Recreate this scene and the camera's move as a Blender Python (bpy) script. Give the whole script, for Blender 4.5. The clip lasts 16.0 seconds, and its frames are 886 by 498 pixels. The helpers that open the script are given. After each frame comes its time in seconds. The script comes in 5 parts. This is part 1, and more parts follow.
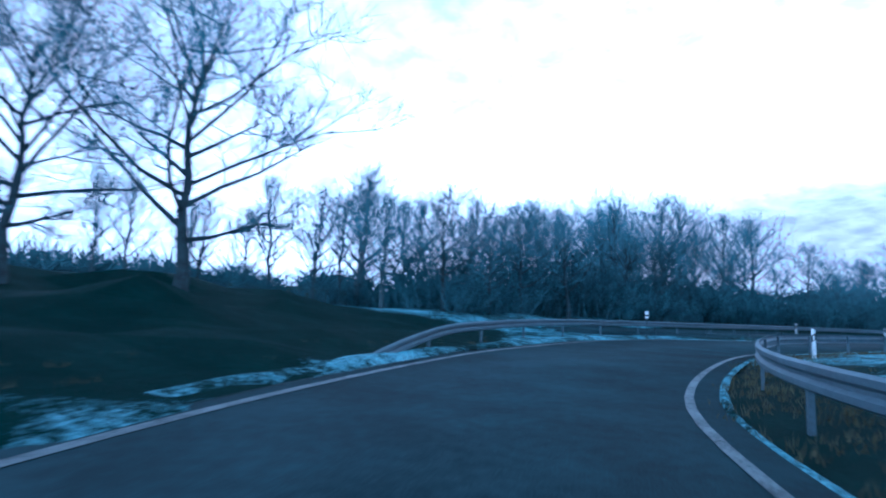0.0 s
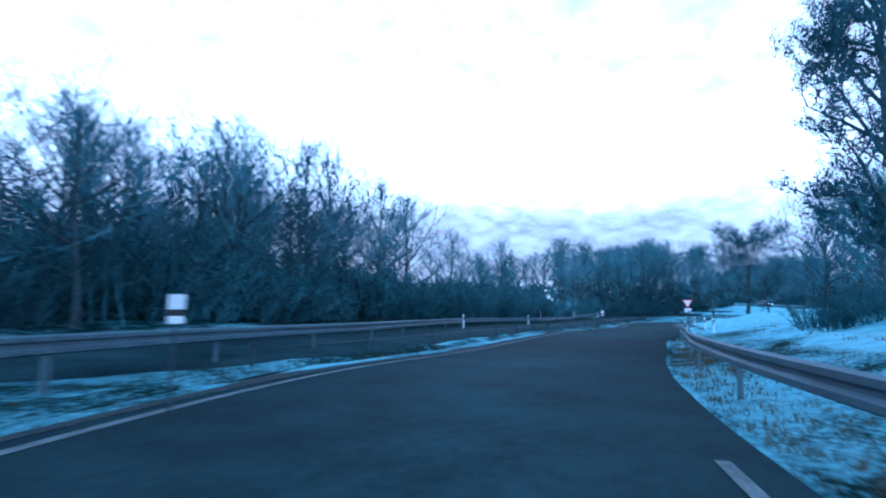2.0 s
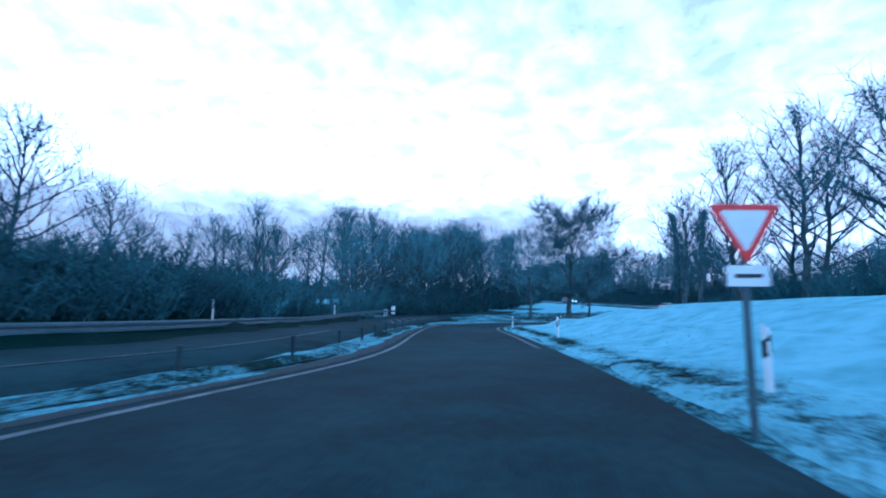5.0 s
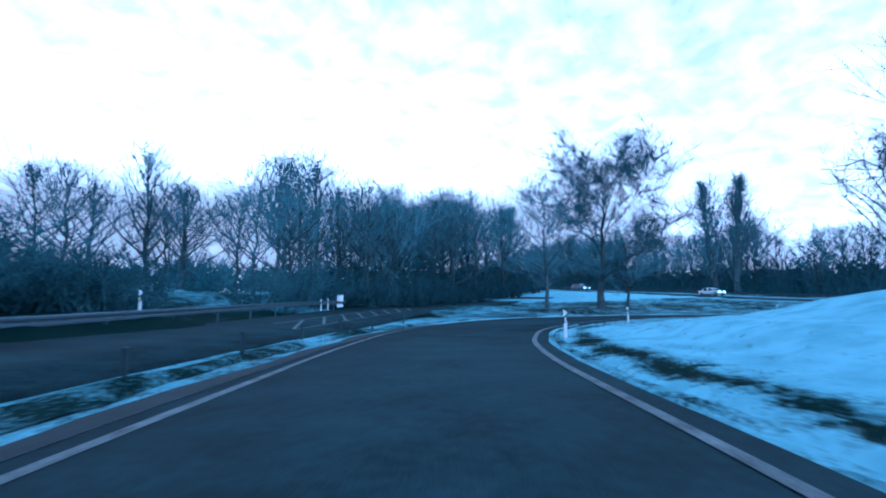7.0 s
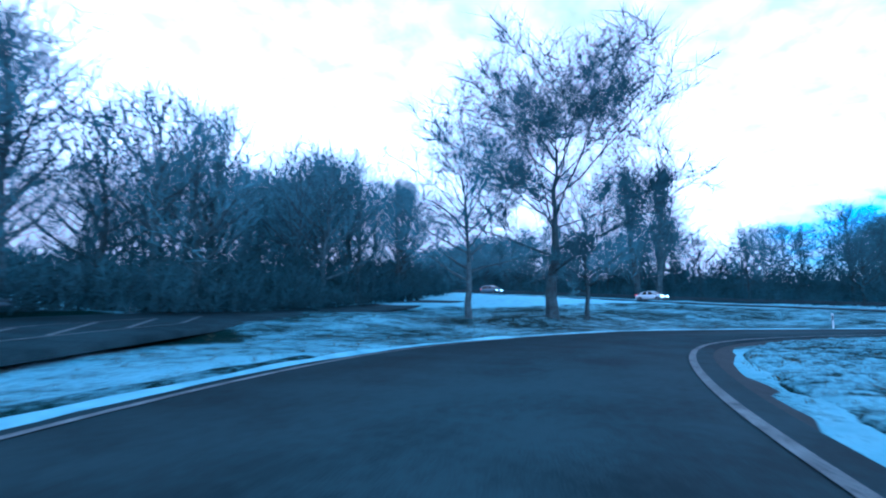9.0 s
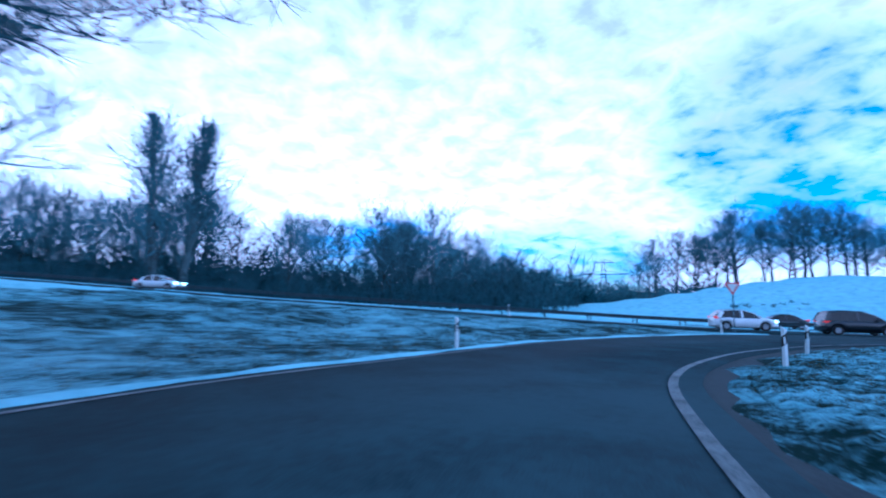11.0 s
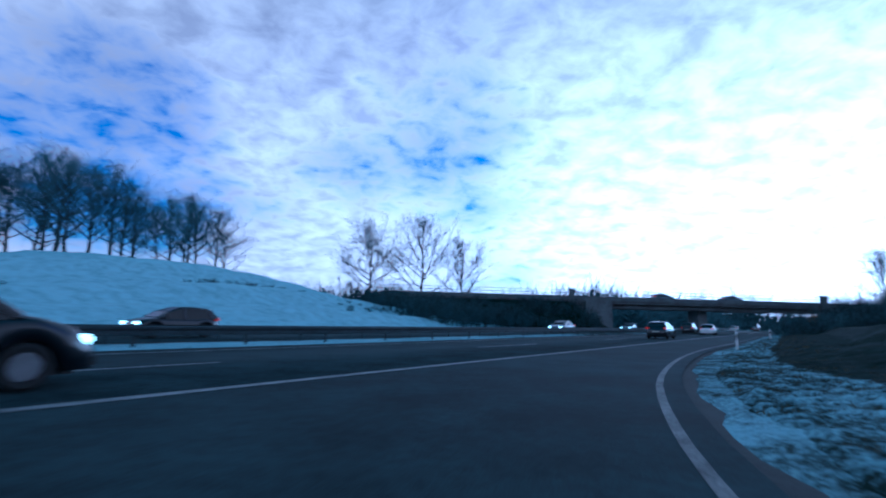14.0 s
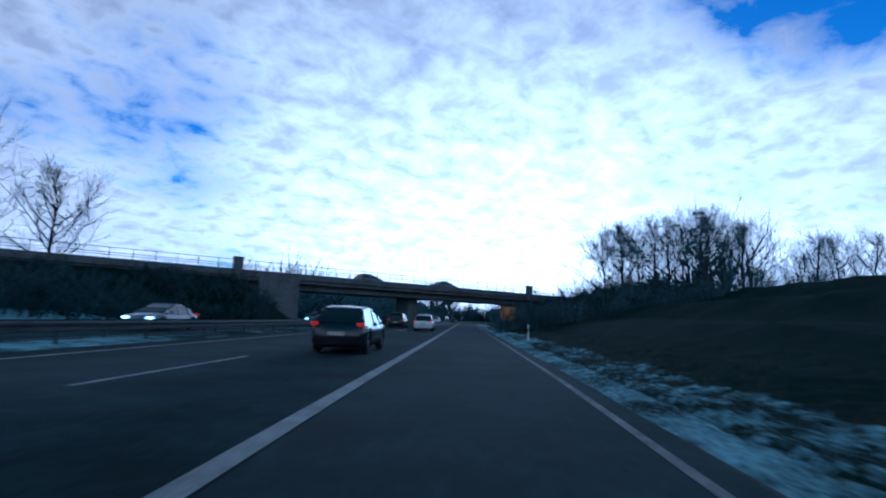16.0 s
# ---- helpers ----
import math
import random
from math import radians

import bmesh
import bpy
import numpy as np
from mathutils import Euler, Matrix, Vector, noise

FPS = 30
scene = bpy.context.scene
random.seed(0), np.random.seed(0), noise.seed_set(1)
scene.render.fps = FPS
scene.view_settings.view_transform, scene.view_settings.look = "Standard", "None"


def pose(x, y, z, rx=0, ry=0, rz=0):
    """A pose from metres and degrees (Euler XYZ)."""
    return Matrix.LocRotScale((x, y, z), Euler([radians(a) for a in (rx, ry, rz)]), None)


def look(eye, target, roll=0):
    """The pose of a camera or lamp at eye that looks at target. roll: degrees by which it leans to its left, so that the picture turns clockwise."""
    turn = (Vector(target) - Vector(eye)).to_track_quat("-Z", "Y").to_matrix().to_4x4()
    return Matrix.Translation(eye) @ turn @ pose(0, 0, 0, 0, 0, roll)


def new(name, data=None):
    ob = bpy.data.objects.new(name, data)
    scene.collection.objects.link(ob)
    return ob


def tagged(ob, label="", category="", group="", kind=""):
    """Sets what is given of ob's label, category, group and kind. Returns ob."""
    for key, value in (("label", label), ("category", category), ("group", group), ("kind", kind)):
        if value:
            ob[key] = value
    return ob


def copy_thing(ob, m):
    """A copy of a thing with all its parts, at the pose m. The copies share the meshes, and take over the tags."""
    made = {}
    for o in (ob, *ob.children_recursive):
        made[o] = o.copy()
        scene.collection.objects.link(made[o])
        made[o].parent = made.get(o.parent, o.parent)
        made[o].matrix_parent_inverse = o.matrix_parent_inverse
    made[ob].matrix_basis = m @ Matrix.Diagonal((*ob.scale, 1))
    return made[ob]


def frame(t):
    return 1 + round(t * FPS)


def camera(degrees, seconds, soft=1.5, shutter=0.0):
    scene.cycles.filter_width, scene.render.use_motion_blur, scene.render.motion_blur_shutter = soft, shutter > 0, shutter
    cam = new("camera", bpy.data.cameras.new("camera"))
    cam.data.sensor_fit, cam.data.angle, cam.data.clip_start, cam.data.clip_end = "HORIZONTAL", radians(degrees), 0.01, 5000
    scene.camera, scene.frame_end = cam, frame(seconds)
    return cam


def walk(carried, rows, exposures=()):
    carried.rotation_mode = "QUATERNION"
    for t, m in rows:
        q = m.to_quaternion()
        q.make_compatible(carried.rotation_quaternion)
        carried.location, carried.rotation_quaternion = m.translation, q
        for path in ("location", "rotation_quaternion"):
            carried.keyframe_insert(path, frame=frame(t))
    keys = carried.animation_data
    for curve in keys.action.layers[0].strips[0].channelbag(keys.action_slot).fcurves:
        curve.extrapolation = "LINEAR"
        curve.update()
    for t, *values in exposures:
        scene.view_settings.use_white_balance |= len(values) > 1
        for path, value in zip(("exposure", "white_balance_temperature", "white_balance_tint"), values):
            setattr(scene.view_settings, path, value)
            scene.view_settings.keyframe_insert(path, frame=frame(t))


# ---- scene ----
# ---- camera ----
cam = camera(84, 16.0, soft=2.0, shutter=0.3)
PATH = [
    (0.0, -0.0, -0.0, 1.2, 96.63, -2.74, 6.93),
    (0.5, 0.43, 4.61, 1.2, 97.13, -1.81, -2.64),
    (1.0, 1.66, 9.35, 1.17, 97.51, -1.0, -12.47),
    (1.5, 3.62, 13.91, 1.21, 97.63, -0.61, -22.15),
    (2.0, 6.44, 18.31, 1.23, 97.46, -0.39, -31.51),
    (2.5, 10.15, 22.39, 1.21, 97.38, -0.31, -40.13),
    (3.0, 14.38, 26.13, 1.2, 97.25, -0.51, -46.24),
    (3.5, 19.15, 29.61, 1.2, 97.24, -0.49, -50.05),
    (4.0, 24.31, 32.97, 1.2, 97.29, -0.44, -52.03),
    (4.5, 29.68, 36.29, 1.2, 97.35, -0.45, -52.77),
    (5.0, 35.14, 39.61, 1.2, 97.38, -0.51, -52.94),
    (5.5, 40.54, 43.0, 1.17, 97.31, -0.54, -53.15),
    (6.0, 45.69, 46.63, 1.24, 97.05, -0.33, -53.64),
    (6.5, 50.8, 50.14, 1.26, 96.57, -0.04, -53.93),
    (7.0, 55.86, 53.51, 1.19, 96.38, 0.29, -53.98),
    (7.5, 60.88, 56.76, 1.1, 96.53, 0.58, -54.38),
    (8.0, 66.14, 59.67, 1.19, 96.48, 0.44, -55.89),
    (8.5, 71.62, 62.58, 1.2, 96.76, 0.22, -59.32),
    (9.0, 77.39, 65.13, 1.2, 96.95, -0.07, -65.98),
    (9.5, 83.45, 66.81, 1.2, 96.91, -0.42, -76.42),
    (10.0, 89.67, 67.19, 1.21, 96.69, -0.84, -89.64),
    (10.5, 95.82, 65.94, 1.28, 96.54, -1.24, -103.46),
    (11.0, 101.51, 62.89, 1.18, 97.02, -1.33, -116.03),
    (11.5, 106.3, 58.74, 1.17, 97.28, -1.22, -128.57),
    (12.0, 110.16, 53.81, 1.14, 97.49, -1.42, -140.95),
    (12.5, 112.91, 47.94, 1.17, 97.79, -1.34, -153.24),
    (13.0, 114.35, 41.61, 1.05, 98.01, -1.34, -165.41),
    (13.5, 114.65, 35.41, 1.16, 97.97, -1.22, -177.17),
    (14.0, 113.57, 29.47, 1.15, 98.27, -1.36, -188.18),
    (14.5, 111.24, 23.49, 1.21, 98.3, -2.03, -198.72),
    (15.0, 107.66, 17.13, 1.27, 98.2, -1.89, -208.35),
    (15.5, 102.87, 10.73, 1.26, 98.1, -1.9, -215.75),
    (16.0, 97.3, 4.13, 1.21, 98.07, -2.06, -220.57),
]
EXPOSURES = [(0, -0.68, 3050, -19), (3.2, -0.72, 3050, -19), (5.3, -1.0, 3050, -19), (6.7, -0.97, 3050, -18), (8.2, -0.7, 3050, -17), (11, -1.0, 3040, -11), (12.5, -1.6, 3170, -2), (13.5, -1.95, 3130, -11), (14.5, -2.22, 3220, -17), (16, -2.4, 3300, -19)]
walk(cam, [(t, pose(*p)) for t, *p in PATH], EXPOSURES)

# ---- world and sun ----
SUN_AZ = 232.0  # compass degrees from +y, clockwise
world = bpy.data.worlds.new("dusk_sky")
scene.world = world
world.use_nodes = True


def build_world():
    nt = world.node_tree
    nt.nodes.clear()
    N = nt.nodes.new
    L = nt.links.new
    out, bg = N("ShaderNodeOutputWorld"), N("ShaderNodeBackground")
    sky = N("ShaderNodeTexSky")
    sky.sky_type, sky.sun_disc = 'NISHITA', False
    sky.sun_elevation, sky.sun_rotation = radians(4.0), radians(SUN_AZ)
    sky.altitude, sky.dust_density, sky.ozone_density = 400, 0.3, 3.0
    tc = N("ShaderNodeTexCoord")
    sep = N("ShaderNodeSeparateXYZ")
    L(tc.outputs["Generated"], sep.inputs[0])

    def math_node(op, a, b=None, clamp=False):
        m = N("ShaderNodeMath")
        m.operation, m.use_clamp = op, clamp
        for k, v in enumerate((a, b)):
            if v is None:
                continue
            if isinstance(v, (int, float)):
                m.inputs[k].default_value = v
            else:
                L(v, m.inputs[k])
        return m.outputs[0]

    # Flat cloud layer: direction divided by its height gives the place on the layer.
    zz = math_node('ADD', math_node('MAXIMUM', sep.outputs[2], 0.0), 0.26)
    cx, cy = math_node('DIVIDE', sep.outputs[0], zz), math_node('DIVIDE', sep.outputs[1], zz)
    comb = N("ShaderNodeCombineXYZ")
    L(cx, comb.inputs[0]), L(cy, comb.inputs[1])
    n1, n2 = N("ShaderNodeTexNoise"), N("ShaderNodeTexNoise")
    n1.inputs["Scale"].default_value, n1.inputs["Detail"].default_value, n1.inputs["Roughness"].default_value = 0.75, 3.0, 0.5
    n2.inputs["Scale"].default_value, n2.inputs["Detail"].default_value, n2.inputs["Roughness"].default_value = 9.5, 6.0, 0.56
    n2.inputs["Distortion"].default_value = 0.3
    L(comb.outputs[0], n1.inputs["Vector"]), L(comb.outputs[0], n2.inputs["Vector"])
    def toward(az, sharp):
        a = radians(az)
        d = math_node('ADD', math_node('MULTIPLY', sep.outputs[0], math.sin(a)), math_node('MULTIPLY', sep.outputs[1], math.cos(a)))
        return math_node('POWER', math_node('MAXIMUM', math_node('MULTIPLY', math_node('ADD', d, 1.0), 0.5), 0.0), sharp)
    def rise(v, lo, hi):
        q = N("ShaderNodeMapRange")
        q.interpolation_type = 'SMOOTHSTEP'
        q.inputs["From Min"].default_value, q.inputs["From Max"].default_value = lo, hi
        L(v, q.inputs["Value"])
        return q.outputs["Result"]
    def blob(az, el, size):
        a, e_ = radians(az), radians(el)
        dot = N("ShaderNodeVectorMath")
        dot.operation = 'DOT_PRODUCT'
        L(tc.outputs["Generated"], dot.inputs[0])
        dot.inputs[1].default_value = (math.sin(a) * math.cos(e_), math.cos(a) * math.cos(e_), math.sin(e_))
        q = N("ShaderNodeMapRange")
        q.interpolation_type = 'SMOOTHSTEP'
        q.inputs["From Min"].default_value, q.inputs["From Max"].default_value = math.cos(radians(size)), math.cos(radians(size * 0.25))
        L(dot.outputs["Value"], q.inputs["Value"])
        return q.outputs["Result"]
    # openings in the cloud
    gaps = None
    for az, el, size, deep in ((106, 8, 14, 0.40), (128, 6, 15, 0.42), (152, 16, 15, 0.28), (182, 24, 16, 0.10), (263, 37, 18, 0.40)):
        one = math_node('MULTIPLY', blob(az, el, size), deep)
        if el < 9:
            one = math_node('MULTIPLY', one, math_node('SUBTRACT', 1.0, rise(sep.outputs[2], 0.15, 0.27)))
        gaps = one if gaps is None else math_node('MAXIMUM', gaps, one)
    cover = math_node('ADD', math_node('MULTIPLY', n1.outputs["Fac"], 1.5), math_node('MULTIPLY', n2.outputs["Fac"], 0.75))
    mr = N("ShaderNodeMapRange")
    mr.inputs["From Min"].default_value, mr.inputs["From Max"].default_value = COVER
    L(math_node('SUBTRACT', math_node('ADD', cover, math_node('ADD', math_node('MULTIPLY', toward(25.0, 2.0), 0.5), math_node('MULTIPLY', toward(225.0, 8.0), 0.16))), gaps), mr.inputs["Value"])
    # cloud colour: bright thin parts, mauve grey thick ones
    shade = N("ShaderNodeValToRGB")
    e = shade.color_ramp.elements
    e[0].position, e[0].color = 0.36, (1.0, 0.95, 0.97, 1)
    e[1].position, e[1].color = 0.66, (0.58, 0.56, 0.64, 1)
    L(n2.outputs["Fac"], shade.inputs["Fac"])
    # brighter towards the sunset and towards the north-west gap in the cloud
    glow = math_node('ADD', math_node('MULTIPLY', toward(SUN_AZ, 7.0), GLOW[0]), math_node('ADD', math_node('MULTIPLY', toward(25.0, 2.0), GLOW[1]), math_node('ADD', math_node('MULTIPLY', toward(150.0, 5.0), GLOW[3]), math_node('ADD', math_node('MULTIPLY', blob(118.0, 24.0, 34.0), 9.0), math_node('MULTIPLY', blob(176.0, 33.0, 34.0), 9.0)))))
    low = math_node('SUBTRACT', 1.0, math_node('MULTIPLY', math_node('POWER', math_node('MAXIMUM', sep.outputs[2], 0.0), 1.5), 0.62))
    # a thicker mauve bank of cloud low in the north
    slab = math_node('MULTIPLY', rise(sep.outputs[2], 0.035, 0.075), math_node('SUBTRACT', 1.0, rise(math_node('ADD', sep.outputs[2], math_node('MULTIPLY', n1.outputs["Fac"], 0.22)), 0.26, 0.37)))
    slab = math_node('MULTIPLY', math_node('MULTIPLY', slab, rise(toward(28.0, 3.0), 0.45, 0.85)), 0.80)
    gain = math_node('ADD', math_node('MULTIPLY', math_node('MULTIPLY', glow, math_node('SUBTRACT', 1.0, slab)), math_node('MULTIPLY', low, low)), GLOW[2])
    # the zenith is a deeper blue than the lit cloud low in the sky
    high = N("ShaderNodeMapRange")
    high.interpolation_type = 'SMOOTHSTEP'
    high.inputs["From Min"].default_value, high.inputs["From Max"].default_value = 0.52, 0.95
    L(sep.outputs[2], high.inputs["Value"])
    tone = N("ShaderNodeMix")
    tone.data_type = 'RGBA'
    tone.inputs["A"].default_value, tone.inputs["B"].default_value = (1.50, 0.97, 0.80, 1), (0.26, 0.84, 0.96, 1)
    L(high.outputs["Result"], tone.inputs["Factor"])
    pale = N("ShaderNodeMix")
    pale.data_type = 'RGBA'
    pale.inputs["B"].default_value = (1.40, 0.97, 0.84, 1)
    L(toward(SUN_AZ, 2.5), pale.inputs["Factor"]), L(tone.outputs["Result"], pale.inputs["A"])
    toned = N("ShaderNodeMix")
    toned.data_type, toned.blend_type = 'RGBA', 'MULTIPLY'
    toned.inputs["Factor"].default_value = 1.0
    L(pale.outputs["Result"], toned.inputs["A"]), L(gain, toned.inputs["B"])
    cl = N("ShaderNodeMix")
    cl.data_type, cl.blend_type = 'RGBA', 'MULTIPLY'
    cl.inputs["Factor"].default_value = 1.0
    L(shade.outputs["Color"], cl.inputs["A"]), L(toned.outputs["Result"], cl.inputs["B"])
    sk = N("ShaderNodeMix")
    sk.data_type, sk.blend_type = 'RGBA', 'MULTIPLY'
    sk.inputs["Factor"].default_value = 1.0
    sk.inputs["B"].default_value = (SKY_GAIN * 12.0, SKY_GAIN * 8.0, SKY_GAIN * 9.4, 1)
    L(sky.outputs[0], sk.inputs["A"])
    mix = N("ShaderNodeMix")
    mix.data_type = 'RGBA'
    L(mr.outputs["Result"], mix.inputs["Factor"])
    L(sk.outputs["Result"], mix.inputs["A"]), L(cl.outputs["Result"], mix.inputs["B"])
    L(mix.outputs["Result"], bg.inputs["Color"])
    bg.inputs["Strength"].default_value = SKY_STRENGTH
    L(bg.outputs[0], out.inputs[0])


COVER, GLOW, SKY_GAIN, SKY_STRENGTH = (0.76, 1.04), (88.0, 45.0, 4.6, 18.0), 0.85, 0.12
build_world()
sun = new("sun", bpy.data.lights.new("sun", 'SUN'))
sun.data.energy, sun.data.angle, sun.data.color = 0.5, radians(15), (1.0, 0.93, 0.86)
sa = radians(SUN_AZ)
sun.matrix_world = look((300 * math.sin(sa), 300 * math.cos(sa), 60), (0, 0, 0))


# ---- materials ----
def mat(name, base, rough=0.8, metal=0.0, spread=0.15, scale=3.0, fine=40.0, bump=0.15, second=None, emit=0.0, vary=False, spec=0.5):
    """Base colour varied at two scales, with fine relief."""
    m = bpy.data.materials.new(name)
    m.use_nodes = True
    nt = m.node_tree
    b = nt.nodes["Principled BSDF"]
    N, L = nt.nodes.new, nt.links.new
    tc = N("ShaderNodeTexCoord")
    n1, n2 = N("ShaderNodeTexNoise"), N("ShaderNodeTexNoise")
    n1.inputs["Scale"].default_value, n1.inputs["Detail"].default_value = scale, 4
    n2.inputs["Scale"].default_value, n2.inputs["Detail"].default_value = fine, 3
    L(tc.outputs["Object"], n1.inputs["Vector"]), L(tc.outputs["Object"], n2.inputs["Vector"])
    add = N("ShaderNodeMath")
    add.operation = 'ADD'
    L(n1.outputs["Fac"], add.inputs[0]), L(n2.outputs["Fac"], add.inputs[1])
    half = N("ShaderNodeMath")
    half.operation = 'MULTIPLY'
    half.inputs[1].default_value = 0.5
    L(add.outputs[0], half.inputs[0])
    r = N("ShaderNodeValToRGB")
    e = r.color_ramp.elements
    lo = [c * (1 - spread * 2) for c in base]
    hi = list(second) if second else [min(1, c * (1 + spread * 2)) for c in base]
    e[0].position, e[0].color = 0.35, (*lo, 1)
    e[1].position, e[1].color = 0.65, (*hi, 1)
    L(half.outputs[0], r.inputs["Fac"])
    col = r.outputs["Color"]
    if vary:
        oi = N("ShaderNodeObjectInfo")
        hs = N("ShaderNodeHueSaturation")
        mr = N("ShaderNodeMapRange")
        mr.inputs["To Min"].default_value, mr.inputs["To Max"].default_value = 0.6, 1.35
        L(oi.outputs["Random"], mr.inputs["Value"]), L(mr.outputs["Result"], hs.inputs["Value"])
        L(col, hs.inputs["Color"])
        col = hs.outputs["Color"]
    L(col, b.inputs["Base Color"])
    b.inputs["Roughness"].default_value, b.inputs["Metallic"].default_value = rough, metal
    b.inputs["Specular IOR Level"].default_value = spec
    if bump:
        bp = N("ShaderNodeBump")
        bp.inputs["Strength"].default_value, bp.inputs["Distance"].default_value = bump, 0.02
        L(n2.outputs["Fac"], bp.inputs["Height"]), L(bp.outputs["Normal"], b.inputs["Normal"])
    if emit:
        b.inputs["Emission Color"].default_value, b.inputs["Emission Strength"].default_value = (*base, 1), emit
    return m


def asphalt_material():
    """Dark tarmac: long damp stains, patches, and the speckle of its stones."""
    m = bpy.data.materials.new("asphalt")
    m.use_nodes = True
    nt = m.node_tree
    b = nt.nodes["Principled BSDF"]
    N, L = nt.nodes.new, nt.links.new
    tc = N("ShaderNodeTexCoord")
    total = None
    for scale, detail, weight in ((0.11, 3, 0.9), (0.7, 5, 0.9), (6.0, 4, 0.55), (48.0, 2, 0.9)):
        n = N("ShaderNodeTexNoise")
        n.inputs["Scale"].default_value, n.inputs["Detail"].default_value = scale, detail
        L(tc.outputs["Object"], n.inputs["Vector"])
        k = N("ShaderNodeMath")
        k.operation = 'MULTIPLY_ADD'
        L(n.outputs["Fac"], k.inputs[0])
        k.inputs[1].default_value = weight
        if total is None:
            k.inputs[2].default_value = -1.625
        else:
            L(total, k.inputs[2])
        total = k.outputs[0]
        last = n
    r = N("ShaderNodeMapRange")
    r.inputs["From Min"].default_value, r.inputs["From Max"].default_value = -0.24, 0.24
    L(total, r.inputs["Value"])
    ramp = N("ShaderNodeValToRGB")
    e = ramp.color_ramp.elements
    e[0].position, e[0].color = 0.0, (0.016, 0.024, 0.026, 1)
    e[1].position, e[1].color = 1.0, (0.050, 0.068, 0.072, 1)
    L(r.outputs["Result"], ramp.inputs["Fac"]), L(ramp.outputs["Color"], b.inputs["Base Color"])
    gloss = N("ShaderNodeMapRange")
    gloss.inputs["To Min"].default_value, gloss.inputs["To Max"].default_value = 0.82, 0.98
    L(r.outputs["Result"], gloss.inputs["Value"]), L(gloss.outputs["Result"], b.inputs["Roughness"])
    b.inputs["Specular IOR Level"].default_value = 0.06
    bp = N("ShaderNodeBump")
    bp.inputs["Strength"].default_value, bp.inputs["Distance"].default_value = 0.3, 0.012
    L(last.outputs["Fac"], bp.inputs["Height"]), L(bp.outputs["Normal"], b.inputs["Normal"])
    return m


M_ASPHALT = asphalt_material()
M_ASPHALT_OLD = M_ASPHALT
M_PAINT = mat("road_paint", (0.20, 0.20, 0.195), 0.75, spread=0.30, scale=2.2, fine=25, bump=0.1)
M_PAINT_WORN = mat("worn_road_paint", (0.13, 0.128, 0.12), 0.8, spread=0.4, scale=2.2, fine=25, bump=0.1)
M_DIRT = mat("muddy_verge", (0.014, 0.017, 0.016), 0.95, spread=0.3, scale=1.5, fine=14, bump=0.6)
M_SNOW = mat("old_snow", (0.72, 0.74, 0.78), 0.75, spread=0.12, scale=2.0, fine=20, bump=0.4)
M_STRAW = mat("dry_grass", (0.085, 0.075, 0.040), 0.95, spread=0.35, scale=0.8, fine=8, bump=0, spec=0.1)
# Bark, twigs and brush keep a bluish cast: haze put into their colours.
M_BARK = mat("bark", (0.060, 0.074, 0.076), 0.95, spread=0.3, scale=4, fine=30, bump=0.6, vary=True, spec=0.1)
M_TWIG_HAZED = mat("twigs", (0.115, 0.172, 0.190), 0.95, spread=0.3, scale=0.6, fine=8, bump=0, vary=True, spec=0.1)
M_BRUSH_HAZED = mat("hazed_brush_twigs", (0.074, 0.116, 0.126), 1.0, spread=0.3, scale=0.6, fine=8, bump=0, vary=True, spec=0.1)
M_STEEL = mat("galvanised_steel", (0.100, 0.125, 0.140), 0.62, 0.35, spread=0.12, scale=2.0, fine=18, bump=0.05)
M_STEEL_DARK = mat("weathered_steel", (0.034, 0.046, 0.052), 0.6, 0.2, spread=0.2, scale=2.0, fine=18, bump=0.05)
M_WHITE = mat("white_plastic", (0.72, 0.72, 0.70), 0.5, spread=0.06, scale=4, fine=20, bump=0.03)
M_BLACK = mat("black_plastic", (0.02, 0.02, 0.02), 0.5, spread=0.1, bump=0.03)
M_RED = mat("sign_red", (0.5, 0.03, 0.03), 0.45, spread=0.08, bump=0.02)
M_SIGN_WHITE = mat("sign_white", (0.75, 0.75, 0.74), 0.45, spread=0.05, bump=0.02)
M_SIGN_YELLOW = mat("sign_yellow", (0.85, 0.36, 0.04), 0.5, spread=0.06, bump=0.02)
M_CONCRETE = mat("concrete", (0.120, 0.134, 0.138), 0.85, spread=0.2, scale=0.5, fine=6, bump=0.2)
M_RUBBER = mat("tyre_rubber", (0.015, 0.015, 0.015), 0.8, bump=0.05)
M_RIM = mat("alloy", (0.4, 0.4, 0.42), 0.35, 0.9, bump=0)
M_GLASS = mat("car_glass", (0.012, 0.014, 0.016), 0.06, spread=0.05, bump=0)
M_LAMP_WHITE = mat("headlamp_lit", (1.0, 0.9, 0.75), 0.3, bump=0, emit=14.0)
M_LAMP_RED = mat("tail_lamp_lit", (0.9, 0.03, 0.02), 0.3, bump=0, emit=0.9)
M_PLATE = mat("number_plate", (0.5, 0.48, 0.42), 0.5, bump=0)


def car_paint(name, base):
    m = mat(name, base, 0.28, 0.0, spread=0.04, bump=0)
    m.node_tree.nodes["Principled BSDF"].inputs["Coat Weight"].default_value = 0.6
    return m


M_CAR_WHITE = car_paint("white_car_paint", (0.75, 0.76, 0.77))
M_CAR_BLACK = car_paint("black_car_paint", (0.004, 0.006, 0.010))
M_CAR_GREY = car_paint("grey_car_paint", (0.10, 0.13, 0.16))


